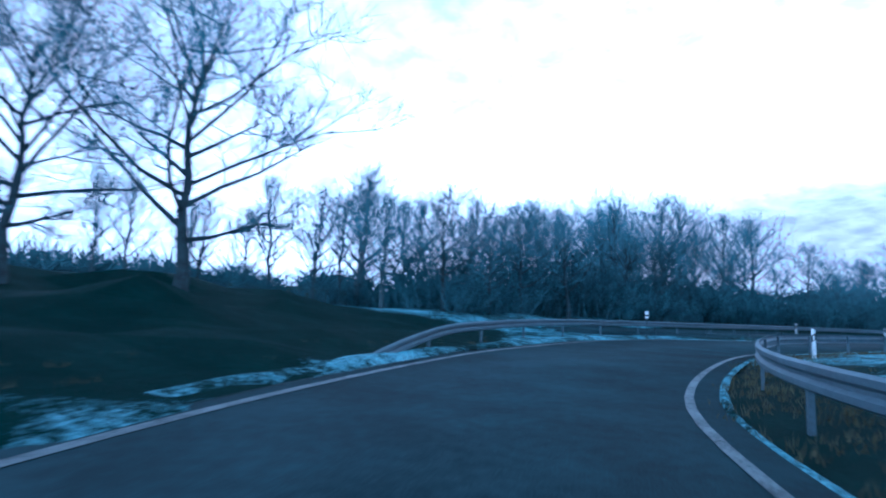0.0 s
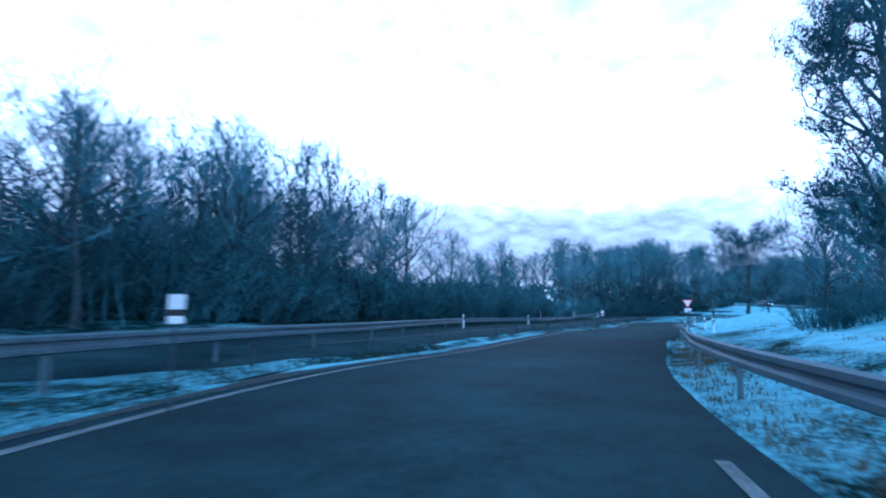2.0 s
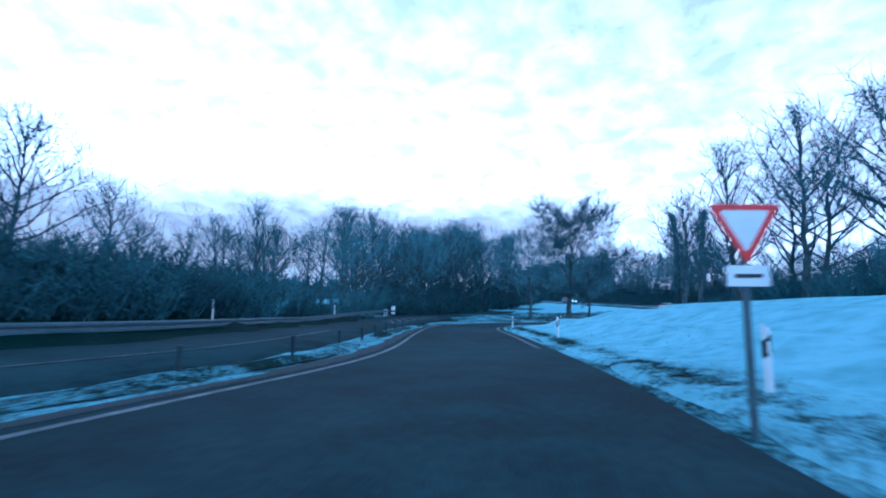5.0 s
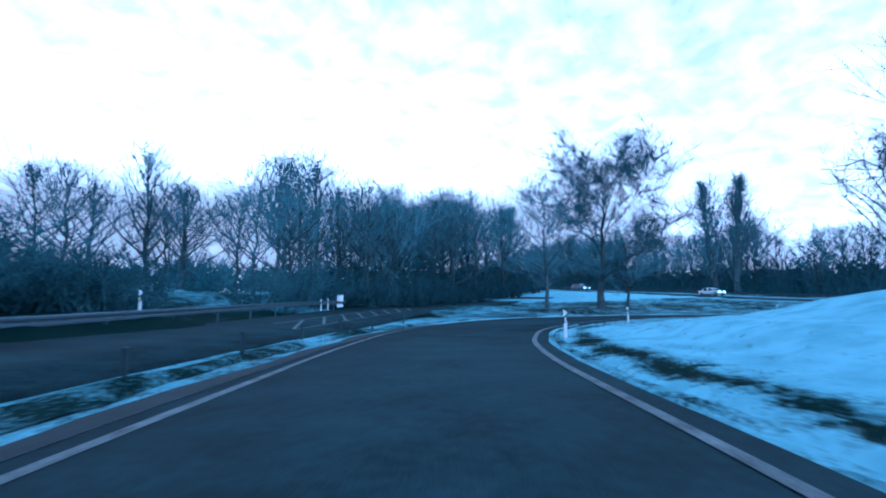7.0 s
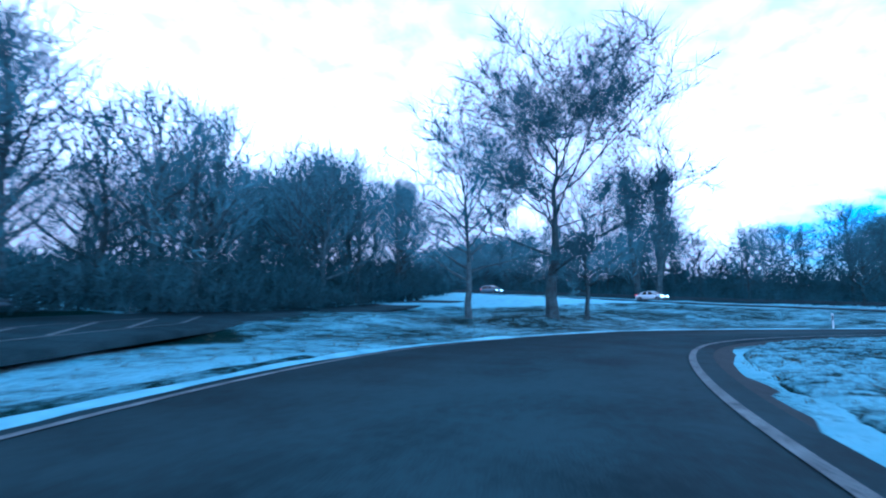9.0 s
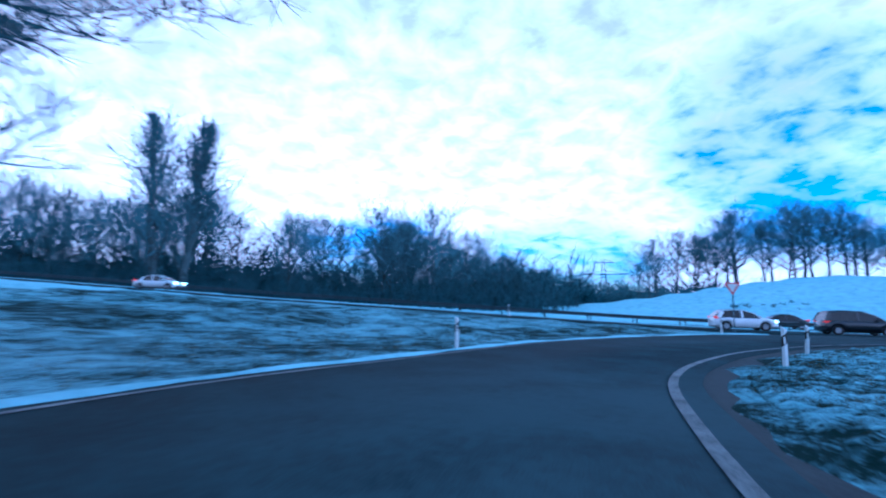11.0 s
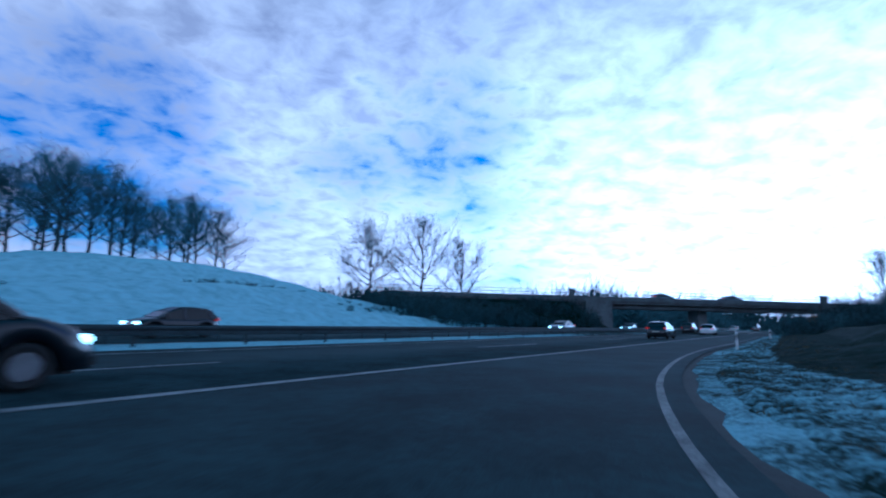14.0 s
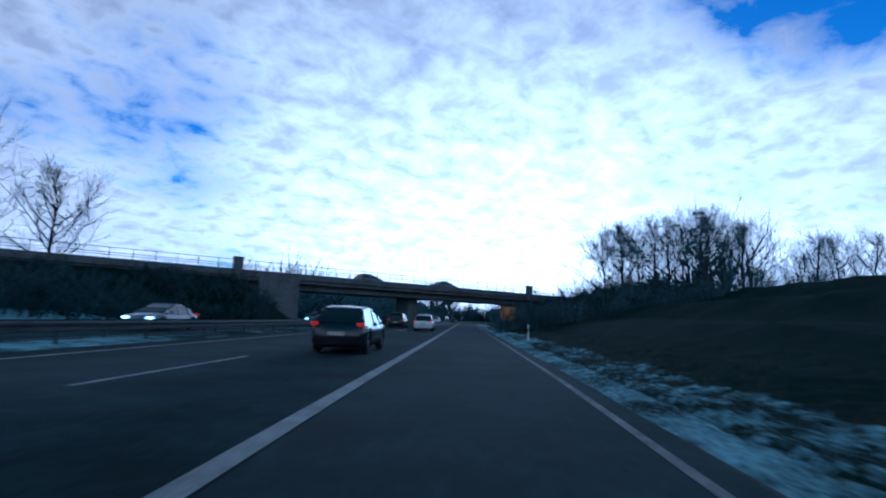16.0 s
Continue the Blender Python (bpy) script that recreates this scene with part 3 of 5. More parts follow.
# ---- roads ----
def build_roads():
    road = strip("slip_road", offset(RAMP_LEFT, 0.35), RAMP_PAIR, M_ASPHALT, 0.02, depth=0.12)
    tagged(road, "dark damp asphalt slip road in a long right bend", "road", kind="structure")
    way = strip("motorway", offset(MW, -0.15), offset(MW, 9.2), M_ASPHALT_OLD, 0.028, depth=0.16)
    tagged(way, "dark asphalt motorway carriageway with lane lines", "road", kind="structure")
    opp = strip("motorway_far_side", OPP_R, OPP_L, M_ASPHALT_OLD, 0.02, depth=0.12)
    tagged(opp, "dark asphalt opposite motorway carriageway", "road", kind="structure")
    a = offset(RAMP_LEFT, 2.5)[48:118]
    b = offset(RAMP_LEFT, 7.0)[44:118]
    for o, z in ((a, 0.02), (b, 0.34)):
        o[:, 2] = z
    a, b = a[a[:, 0] < 80], b[b[:, 0] < 60]
    a = curve_points([(-16, 24.5, 0.6), (-6, 26.5, 0.35), (1, 27.8, 0.1), (6.5, 30.0, 0.03), *a[4::5], (96, 83.6, 0.5), (112, 88.3, 0.9), (135, 90.5, 1.9), (154, 90, 3.0)])
    b = curve_points([(-16, 29.5, 0.9), (-6, 31, 0.8), (0, 33.5, 0.7), *b[4::5], (70, 75.6, 0.45), (80, 82.4, 0.65), (92, 88.8, 0.9), (110, 94.0, 1.1), (135, 97, 2.1), (158, 98.5, 3.2)])
    opp2 = strip("opposite_slip_road", resample(a, 150), resample(b, 150), M_ASPHALT_OLD, 0.05, depth=0.2)
    merge = strip("merge_lane", MERGE_L, MERGE_R, M_ASPHALT, 0.024)
    tagged(merge, "dark asphalt where the slip road joins the motorway", "road", kind="structure")
    tagged(opp2, "asphalt slip road for the opposite direction", "road", kind="structure")

    def line(name, base, d, width, s0, s1, parent, lift, label, paint=M_PAINT):
        o = part_of(base, s0, s1)
        ob = strip(name, offset(o, d - width / 2), offset(o, d + width / 2), paint, lift, parent)
        tagged(ob, label)
    end = arc(RAMP_LEFT)[-1]
    line("edge_line", RAMP_LEFT, 0, 0.16, 0, 108, road, 0.026, "worn white edge line", M_PAINT_WORN)
    line("edge_line", RAMP_LEFT, 0, 0.14, 108, end - 1, road, 0.030, "worn white edge line", M_PAINT_WORN)
    line("edge_line", RAMP_RIGHT, 0.42, 0.13, 4, 38, road, 0.026, "worn white edge line", M_PAINT_WORN)
    line("edge_line", RAMP_RIGHT, 0.46, 0.16, 86, float(arc(RAMP_RIGHT)[RAMP_END - 12]) + 2.5, road, 0.030, "broad white edge line", M_PAINT_WORN)
    line("edge_line", MERGE_R, 0.42, 0.13, 2.5, 330, merge, 0.032, "worn white edge line", M_PAINT_WORN)
    s = arc(MW)
    s0 = float(s[int(np.argmin(np.abs(MW[:, 1] - 24)))])
    line("broad_line", MW, 0, 0.25, s0, s0 + 330, way, 0.034, "broad white line beside the slip lane")
    line("edge_line", MW, 7.9, 0.2, 10, s0 + 330, way, 0.034, "white edge line")
    line("edge_line", MW, 0, 0.2, 10, s0 - 6, way, 0.034, "white edge line")
    for k in range(24):
        line("lane_dash", MW, 3.95, 0.15, 20 + 18 * k, 26 + 18 * k, way, 0.034, "white lane dash")
    line("edge_line", OPP_R, 0.5, 0.15, 10, s0 + 330, opp, 0.026, "white edge line")
    o = offset(RAMP_LEFT, 4.4)[50:100]
    o[:, 2] = 0.157
    strip("edge_line", offset(o, -0.06), offset(o, 0.06), M_PAINT_WORN, 0.06, opp2)
    # hatched island on the opposite slip road
    A, B = resample(a, 150), resample(b, 150)
    span = [i for i in range(150) if 68 < A[i, 0] < 92]
    for i in span[::3]:
        p, q = A[i] * 0.72 + B[i] * 0.28, A[i + 3] * 0.42 + B[i + 3] * 0.58
        bar = np.linspace(p, q, 6)
        tagged(strip("hatch_bar", offset(bar, -0.08), offset(bar, 0.08), M_PAINT_WORN, 0.058, opp2), "white hatching bar")
    for f in (0.26, 0.60):
        rim = np.array([A[i] * (1 - f) + B[i] * f for i in span])
        tagged(strip("island_line", offset(rim, -0.06), offset(rim, 0.06), M_PAINT_WORN, 0.058, opp2), "white line round a hatched island")
    # muddy strip and snow ridge left of the ramp
    wide = RAMP_LEFT.copy()
    wide[:, :2] += normals_left(RAMP_LEFT) * np.interp(arc(RAMP_LEFT), [30, 45, 118, 130], [0.8, 1.25, 1.25, 0.75])[:, None]
    wide[:, 2] -= 0.08
    strip_l = offset(RAMP_LEFT, 0.35), wide
    mud = strip("verge_mud", *strip_l, M_DIRT, 0.025)
    edge = curve_points([*RAMP_RIGHT[int(np.searchsorted(arc(RAMP_RIGHT), 120)):RAMP_END - 14:4], *MERGE_R[1:110:3]], 1.5)
    outer = offset(edge, -0.68)
    outer[:, 2] -= 0.13
    edge = offset(edge, 0.3)
    edge[:, 2] -= 0.012
    edge[:3, 2] -= 0.08
    mud2 = strip("verge_mud", edge, outer, M_DIRT, 0.022)
    tagged(mud2, "dark muddy strip beside the slip lane", "verge", kind="structure")
    tagged(mud, "bare muddy strip along the road edge", "verge", kind="structure")


build_roads()


# ---- guard rails ----
BEAM = [(0.0, -0.155), (0.05, -0.125), (0.05, -0.06), (0.0, -0.02), (0.0, 0.02), (0.05, 0.06), (0.05, 0.125), (0.0, 0.155)]


def guard_rail(name, line, label, steel, side=1, spacing=4.0, top=0.75, post_w=0.10):
    """W-beam on posts along a line of ground points; side: which way its ridges face (1: left)."""
    rail = thing(name, Matrix(), label, "guard rail")
    nrm = normals_left(line) * side
    rows = []
    for back in (0.0, -0.006):
        for o, h in BEAM:
            rows.append(np.c_[line[:, :2] + nrm * (o + back), line[:, 2] + top - 0.155 + h])
    k, n = len(rows), len(line)
    loop = list(range(8)) + list(range(15, 7, -1))
    verts = np.stack([rows[i] for i in loop], 1).reshape(-1, 3)
    faces = [(i * k + j, i * k + (j + 1) % k, (i + 1) * k + (j + 1) % k, (i + 1) * k + j) for i in range(n - 1) for j in range(k)]
    faces += [tuple(range(k)), tuple(range((n - 1) * k, n * k))[::-1]]
    mesh_object("beam", verts, faces, steel, rail, False)
    bm = boxed(-post_w / 2, post_w / 2, -0.03, 0.03, -0.4, top - 0.04)
    me = bpy.data.meshes.new("post")
    bm.to_mesh(me)
    bm.free()
    me.materials.append(steel)
    s = arc(line)
    for u in np.arange(1.0, s[-1], spacing):
        p = [np.interp(u, s, line[:, c]) for c in range(3)]
        i = min(int(np.searchsorted(s, u)), n - 1)
        q = new("post", me)
        q.parent = rail
        a = math.degrees(math.atan2(nrm[i, 1], nrm[i, 0])) - 90
        q.matrix_world = pose(p[0] - nrm[i, 0] * 0.05, p[1] - nrm[i, 1] * 0.05, p[2], 0, 0, a)
    return rail


def on_ground(line, lift=0.0):
    out = line.copy()
    out[:, 2] = height(out[:, 0], out[:, 1]) + lift
    return out


sR = arc(RAMP_RIGHT)
guard_rail("guard_rail", part_of(offset(RAMP_RIGHT, -0.6), 0, 64, 0.8), "galvanised steel guard rail on posts beside the slip road", M_STEEL, 1, top=0.80)
_s = np.r_[np.arange(23, 80, 3.0), np.arange(82, 108, 4.0)]
_line = np.stack([part_of(RAMP_LEFT, u, u + 1)[0] for u in _s])
_out = np.interp(_s, [23, 28, 32, 36, 40, 46, 52, 60, 70, 78], [0.8, 1.5, 1.9, 2.2, 2.5, 3.1, 4.0, 5.3, 6.8, 7.4])
_line[:, :2] += normals_left(RAMP_LEFT)[np.searchsorted(arc(RAMP_LEFT), _s)] * _out[:, None]
_line[:, 2] = np.interp(_s, [23, 26, 29, 33, 40, 70, 90, 119], [-0.75, -0.4, -0.1, 0.03, 0.12, 0.15, 0.12, 0.10])
guard_rail("guard_rail", curve_points([*_line, (69.5, 76.6, 0.42), (79, 83.2, 0.65), (88, 88.2, 0.85)], 1.0), "galvanised steel guard rail between two slip roads", M_STEEL, -1)
sM = arc(MW)
s_dn = float(sM[DOWN])
guard_rail("guard_rail", part_of(MW_RAIL, s_dn - 150, s_dn + 190, 2.0), "weathered dark steel guard rail on the motorway median", M_STEEL_DARK, -1, 4.0)
guard_rail("guard_rail", part_of(offset(MW, 11.2), s_dn - 150, s_dn + 190, 2.0), "weathered dark steel guard rail on the motorway median", M_STEEL_DARK, 1, 4.0)


def median_strip():
    a, b = part_of(offset(MW, 9.25), s_dn - 150, s_dn + 190, 1.0), part_of(offset(MW, 11.9), s_dn - 150, s_dn + 190, 1.0)
    rows = [a + (b - a) * f for f in (0, 0.06, 0.2, 0.35, 0.65, 0.8, 0.94, 1)]
    lift = (-0.12, 0.04, 0.08, 0.10, 0.10, 0.08, 0.04, -0.12)
    n, k = len(a), len(rows)
    verts = [(r[i, 0], r[i, 1], r[i, 2] + h + (0.05 * noise.noise((i * 0.7, j * 1.3, 4)) if 0 < j < k - 1 else 0)) for i in range(n) for j, (r, h) in enumerate(zip(rows, lift))]
    faces = [(i * k + j, i * k + j + 1, (i + 1) * k + j + 1, (i + 1) * k + j) for i in range(n - 1) for j in range(k - 1)]
    ob = mesh_object("median", verts, faces, M_GROUND, None, True)
    u = np.repeat(np.linspace(-150, 190, n), k)
    at = ob.data.attributes.new("snow", 'FLOAT', 'POINT')
    at.data.foreach_set("value", np.interp(u, [-150, -10, 14, 40, 190], [0.66, 0.66, 0.56, 0.40, 0.36]).astype(np.float32))
    tagged(ob, "thin snow on rough grass between the two carriageways", "median", kind="structure")


median_strip()

# low marker posts of the outer verge in the bend, and the ridge of snow they stand in


def snow_ridge(name, line, s0, s1, out, width, tall, cover, seed, label):
    """A low ragged ridge of cleared snow along a line; out: how far to its left, as (arc lengths, distances)."""
    base = part_of(line, s0, s1, 0.45)
    n = len(base)
    base[:, :2] += normals_left(base) * np.interp(np.linspace(s0, s1, n), *out)[:, None]
    prof = [(-0.55, -0.03), (-0.35, 0.06), (-0.05, 0.13), (0.25, 0.09), (0.55, -0.03)]
    nl = normals_left(base)
    rnd = random.Random(seed)
    verts = []
    for i in range(n):
        w = width * (1.0 + 0.8 * noise.noise((i * 0.12, 0, seed)) + 0.35 * rnd.random())
        hgt = max(0.05, 0.8 + 1.2 * noise.noise((i * 0.17, 5, seed))) * tall
        shift = 0.12 * width * noise.noise((i * 0.3, 2, seed))
        for o, h in prof:
            verts.append((base[i, 0] + nl[i, 0] * (o * w + shift), base[i, 1] + nl[i, 1] * (o * w + shift), base[i, 2] + h * hgt + 0.02 * rnd.random() * tall))
    k = len(prof)
    faces = [(i * k + j, (i + 1) * k + j, (i + 1) * k + j + 1, i * k + j + 1) for i in range(n - 1) for j in range(k - 1)]
    ob = mesh_object(name, verts, faces, M_GROUND, None, True)
    at = ob.data.attributes.new("snow", 'FLOAT', 'POINT')
    at.data.foreach_set("value", np.array([cover + 0.22 * noise.noise((q // 5 * 0.09, 9, seed)) for q in range(len(verts))], np.float32))
    tagged(ob, label, "snow", kind="structure")


snow_ridge("snow_ridge", RAMP_LEFT, 12, 136, ([30, 45, 118, 130], [1.0, 1.75, 1.75, 0.95]), 0.75, 0.9, 0.42, 3, "low ridge of cleared dirty snow along the verge")
snow_ridge("snow_lip", RAMP_LEFT, 128, 195, ([128, 195], [0.55, 0.50]), 0.42, 0.6, 0.80, 6, "narrow white lip of snow at the asphalt's edge")
snow_ridge("snow_lip", RAMP_RIGHT, 8, 60, ([8, 60], [-0.05, -0.05]), 0.13, 0.35, 0.48, 7, "narrow lip of snow at the asphalt's edge")
snow_ridge("snow_lip", RAMP_RIGHT, 88, 122, ([88, 122], [-0.06, -0.06]), 0.16, 0.4, 0.58, 8, "narrow lip of snow at the asphalt's edge")


def tufted_verge():
    """Rough grass under broken snow on the inside of the ramp: lumps that hold the snow, dark hollows between them,
    and along the first half a bare brown strip at the foot of the snowy bank."""
    edge = curve_points([*RAMP_RIGHT[int(np.searchsorted(arc(RAMP_RIGHT), 66)):RAMP_END - 14:4], *MERGE_R[1:64:3]], 0.17)
    nl = normals_left(edge)
    outs = np.concatenate([np.arange(0.25, 3.4, 0.14), np.arange(3.4, 6.6, 0.24)])
    n, k = len(edge), len(outs)
    X = edge[:, None, 0] - nl[:, None, 0] * outs[None, :]
    Y = edge[:, None, 1] - nl[:, None, 1] * outs[None, :]
    x, y = X.ravel(), Y.ravel()
    z = height(x, y)
    fine = np.array([noise.noise((a * 3.1, b * 3.1, 1)) * 0.6 + noise.noise((a * 7.5, b * 7.5, 5)) * 0.5 for a, b in zip(x, y)])
    big = np.array([noise.noise((a * 0.5, b * 0.5, 9)) for a, b in zip(x, y)])
    o = np.tile(outs, n)
    along = np.repeat(arc(edge), k)
    inner = np.interp(along, [50, 60], [0.25, 0.62])
    rim = np.clip((o - inner) / 0.35, 0, 1) * np.clip((6.4 - o) / 0.8, 0, 1) * np.clip(along / 3, 0, 1) * np.clip((along[-1] - along) / 3, 0, 1)
    rough = np.interp(along, [45, 62], [0.05, 0.11])
    z = z + rim * (0.05 + rough * fine) - 0.02 - 0.10 * (1 - rim)
    reach = np.interp(along, [0, 98, 114, 128, 178], [6.9, 6.9, 4.6, 2.4, 1.9])
    bend = np.interp(along, [58, 88, 118, 178], [0.52, 0.46, 0.40, 0.38]) + 0.24 * fine + 0.04 * big - 0.9 * np.clip((o - reach) / 0.8, 0, 1) - 0.35 * np.clip((0.75 - o) / 0.1, 0, 1)
    middle = np.interp(along, [0, 20, 50, 62], [1.05, 1.05, 1.2, 2.0]) + 0.3 * big
    bare = np.clip(1.3 - np.abs(o - middle) / 0.42, 0, 1) * np.interp(along, [0, 14, 24, 52, 62], [0, 0.3, 0.9, 1, 0.4])
    first = np.interp(o, [0.3, 0.6, 1.2, 2.2, 3.2], [0.68, 0.60, 0.54, 0.74, 0.92]) + 0.22 * fine + 0.14 * big - 0.20 * bare
    w = np.clip((along - 50) / 12, 0, 1)
    snow = first * (1 - w) + bend * w
    faces = [(i * k + j, i * k + j + 1, (i + 1) * k + j + 1, (i + 1) * k + j) for i in range(n - 1) for j in range(k - 1)]
    ob = mesh_object("tufted_verge", np.c_[x, y, z], faces, M_GROUND, None, True)
    at = ob.data.attributes.new("snow", 'FLOAT', 'POINT')
    at.data.foreach_set("value", snow.astype(np.float32))
    tagged(ob, "tufted rough grass half covered by broken snow beside the road", "verge", kind="structure")


tufted_verge()


# ---- posts and signs ----
def delineator_master():
    """White roadside marker post, 1.05 m, with a slanted black band and a reflector."""
    post = thing("delineator", pose(0, 0, -50), "white plastic roadside marker post with a black band", "marker post", "roadside marker posts")
    bm = bmesh.new()
    prof = [(-0.06, 0.0), (-0.035, 0.055), (0.0, 0.07), (0.035, 0.055), (0.06, 0.0), (0.0, -0.035)]
    rings = []
    for z in (-0.3, 0.62, 0.68, 0.86, 0.92, 1.05):
        rings.append([bm.verts.new((x, y, z + (0.06 if z == 1.05 and x < 0 else 0))) for x, y in prof])
    for a, b in zip(rings, rings[1:]):
        for i in range(6):
            bm.faces.new((a[i], a[(i + 1) % 6], b[(i + 1) % 6], b[i]))
    bm.faces.new(rings[-1])
    bmesh.ops.recalc_face_normals(bm, faces=bm.faces)
    part("post", bm, M_WHITE, post)
    bm = bmesh.new()
    lo = [bm.verts.new((x * 1.06, y * 1.06, 0.62 + (x + 0.06) * 0.9)) for x, y in prof]
    hi = [bm.verts.new((x * 1.06, y * 1.06, 0.86 + (x + 0.06) * 0.9)) for x, y in prof]
    for i in range(6):
        bm.faces.new((lo[i], lo[(i + 1) % 6], hi[(i + 1) % 6], hi[i]))
    bmesh.ops.recalc_face_normals(bm, faces=bm.faces)
    part("band", bm, M_BLACK, post, "slanted black band")
    part("reflector", boxed(-0.02, 0.02, -0.045, -0.037, 0.70, 0.86), M_SIGN_WHITE, post, "narrow white reflector")
    return post


POST = delineator_master()
# x, y, turn, lean
POSTS = [(10.75, 18.8, 30, 0), (43.3, 40.2, 55, 0), (37.5, 36.2, 55, 0), (56.4, 49.1, 55, 0), (72.0, 60.1, 60, 0), (86.0, 61.9, 90, 4), (111.3, 44.4, 140, 13), (108.6, 50.4, 140, 0),
         (115.4, 55.6, 130, 0), (121.6, 33.9, 170, 0), (133.0, 42.0, 220, 0), (110.9, 28.4, 185, 0), (95.2, 6.5, 222, 0), (74.5, -14.8, 222, 4), (47.6, 63.0, 50, 0), (64.1, 73.4, 50, 0), (36.0, 52.0, 50, 0),
         (82.0, 84.5, 45, 0), (24.5, 45.2, 45, 0), (98.0, 96.0, 45, 0), (84.0, 86.0, 45, 0), (30.0, -62.0, 222, 0)]
for k, (x, y, a, lean) in enumerate(POSTS):
    m = pose(x, y, gz(x, y) - 0.14, lean, 0, -a)
    if k == 0:
        POST.matrix_world = m
    else:
        copy_thing(POST, m)


def low_posts():
    master = None
    s = arc(RAMP_LEFT)
    line = on_ground(offset(RAMP_LEFT, 1.7))
    for u in list(np.arange(46, 128, 4.0)):
        x, y, z = [float(np.interp(u, s, line[:, c])) for c in range(3)]
        m = pose(x, y, z, 0, 0, u)
        if master is None:
            master = thing("low_post", m, "short dark steel post standing in verge snow", "post", "short posts in the verge")
            part("shaft", boxed(-0.04, 0.04, -0.03, 0.03, -0.3, 0.55, bevel=0.008), M_STEEL_DARK, master)
            part("cap", boxed(-0.05, 0.05, -0.04, 0.04, 0.55, 0.58), M_STEEL_DARK, master)
        else:
            copy_thing(master, m)


low_posts()


def triangle(bm, size, y, cut=0.0, thick=0.006, round_=0.06):
    """A point-down triangle with blunt corners in the xz plane, its top edge at z = 0."""
    h = size * 0.866
    c = Vector((0, 0, -h / 3))
    pts = []
    for a, b, d in (((-size / 2, 0), (size / 2, 0), (0, -h)), ((size / 2, 0), (0, -h), (-size / 2, 0)), ((0, -h), (-size / 2, 0), (size / 2, 0))):
        a, b, d = Vector((a[0], 0, a[1])), Vector((b[0], 0, b[1])), Vector((d[0], 0, d[1]))
        pts += [b + (a - b).normalized() * round_, b + ((a - b).normalized() + (d - b).normalized()) * round_ * 0.25, b + (d - b).normalized() * round_]
    pts = [c + (p - c) * (1 - cut) for p in pts]
    f = [bm.verts.new((p.x, y, p.z)) for p in pts]
    g = [bm.verts.new((p.x, y + thick, p.z)) for p in pts]
    bm.faces.new(f), bm.faces.new(g[::-1])
    for i in range(len(f)):
        j = (i + 1) % len(f)
        bm.faces.new((f[i], g[i], g[j], f[j]))
    bmesh.ops.recalc_face_normals(bm, faces=bm.faces)
    return bm


def yield_sign(x, y, face, top, size, label, plate=False):
    """face: compass direction towards which the sign shows."""
    z = gz(x, y)
    sign = thing("yield_sign", pose(x, y, z, 0, 0, 180 - face), label, "road sign", "yield signs")
    part("pole", cyl(0.038, 0.038, -0.4, top - 0.02), M_STEEL, sign, "galvanised steel pole")
    for name, s, yy, cut, m, lab in (("rim", size, -0.075, 0, M_RED, "red triangular rim"), ("face", size, -0.079, 0.30, M_SIGN_WHITE, "white inner triangle")):
        ob = part(name, triangle(bmesh.new(), s, yy, cut), m, sign, lab)
        ob.location = (0, 0, top)
    part("back_plate", triangle(bmesh.new(), size * 0.99, -0.068, 0), M_STEEL_DARK, sign).location = (0, 0, top)
    for zz in (0.12, 0.42):
        part("clamp", boxed(-0.07, 0.07, -0.062, 0.045, top - zz - 0.03, top - zz), M_STEEL, sign)
    if plate:
        part("plate", boxed(-0.22, 0.22, -0.075, -0.065, top - size - 0.12, top - size + 0.10), M_SIGN_WHITE, sign, "small white plate")
        part("bar", boxed(-0.14, 0.14, -0.082, -0.077, top - size - 0.03, top - size + 0.01), M_BLACK, sign)
    return sign


yield_sign(110.9, 30.5, 345, 3.22, 0.9, "red and white yield sign on a grey steel pole")
yield_sign(121.1, 33.4, 330, 3.1, 0.9, "red and white yield sign on a pole in the gore")
yield_sign(41.2, 40.2, 235, 2.35, 0.75, "red and white yield sign with a small plate below", True)


def marker_board(x, y, turn, w, z):
    """Two small white boards on a post; w: width, z: height of the upper one's middle."""
    b = thing("marker_board", pose(x, y, gz(x, y), 0, 0, turn), "square white marker board above a smaller one on a post", "road sign", "marker boards")
    part("post", cyl(0.018, 0.018, -0.3, z + w / 2, 8), M_STEEL_DARK, b)
    part("board", boxed(-w / 2, w / 2, -0.04, -0.028, z - w / 2, z + w / 2, bevel=0.003), M_SIGN_WHITE, b)
    part("lower_board", boxed(-w / 2, w / 2, -0.04, -0.028, z - w * 1.45, z - w * 0.95, bevel=0.003), M_SIGN_WHITE, b)
    part("dark_panel", boxed(-w * 0.55, w * 0.55, -0.026, -0.019, z - w * 0.93, z - w * 0.52), M_BLACK, b, "black panel between the boards")


marker_board(6.8, 24.7, 0, 0.17, 1.34 - gz(6.8, 24.7))
marker_board(85.9, 86.6, -40, 0.55, 1.75 - gz(85.9, 86.6))


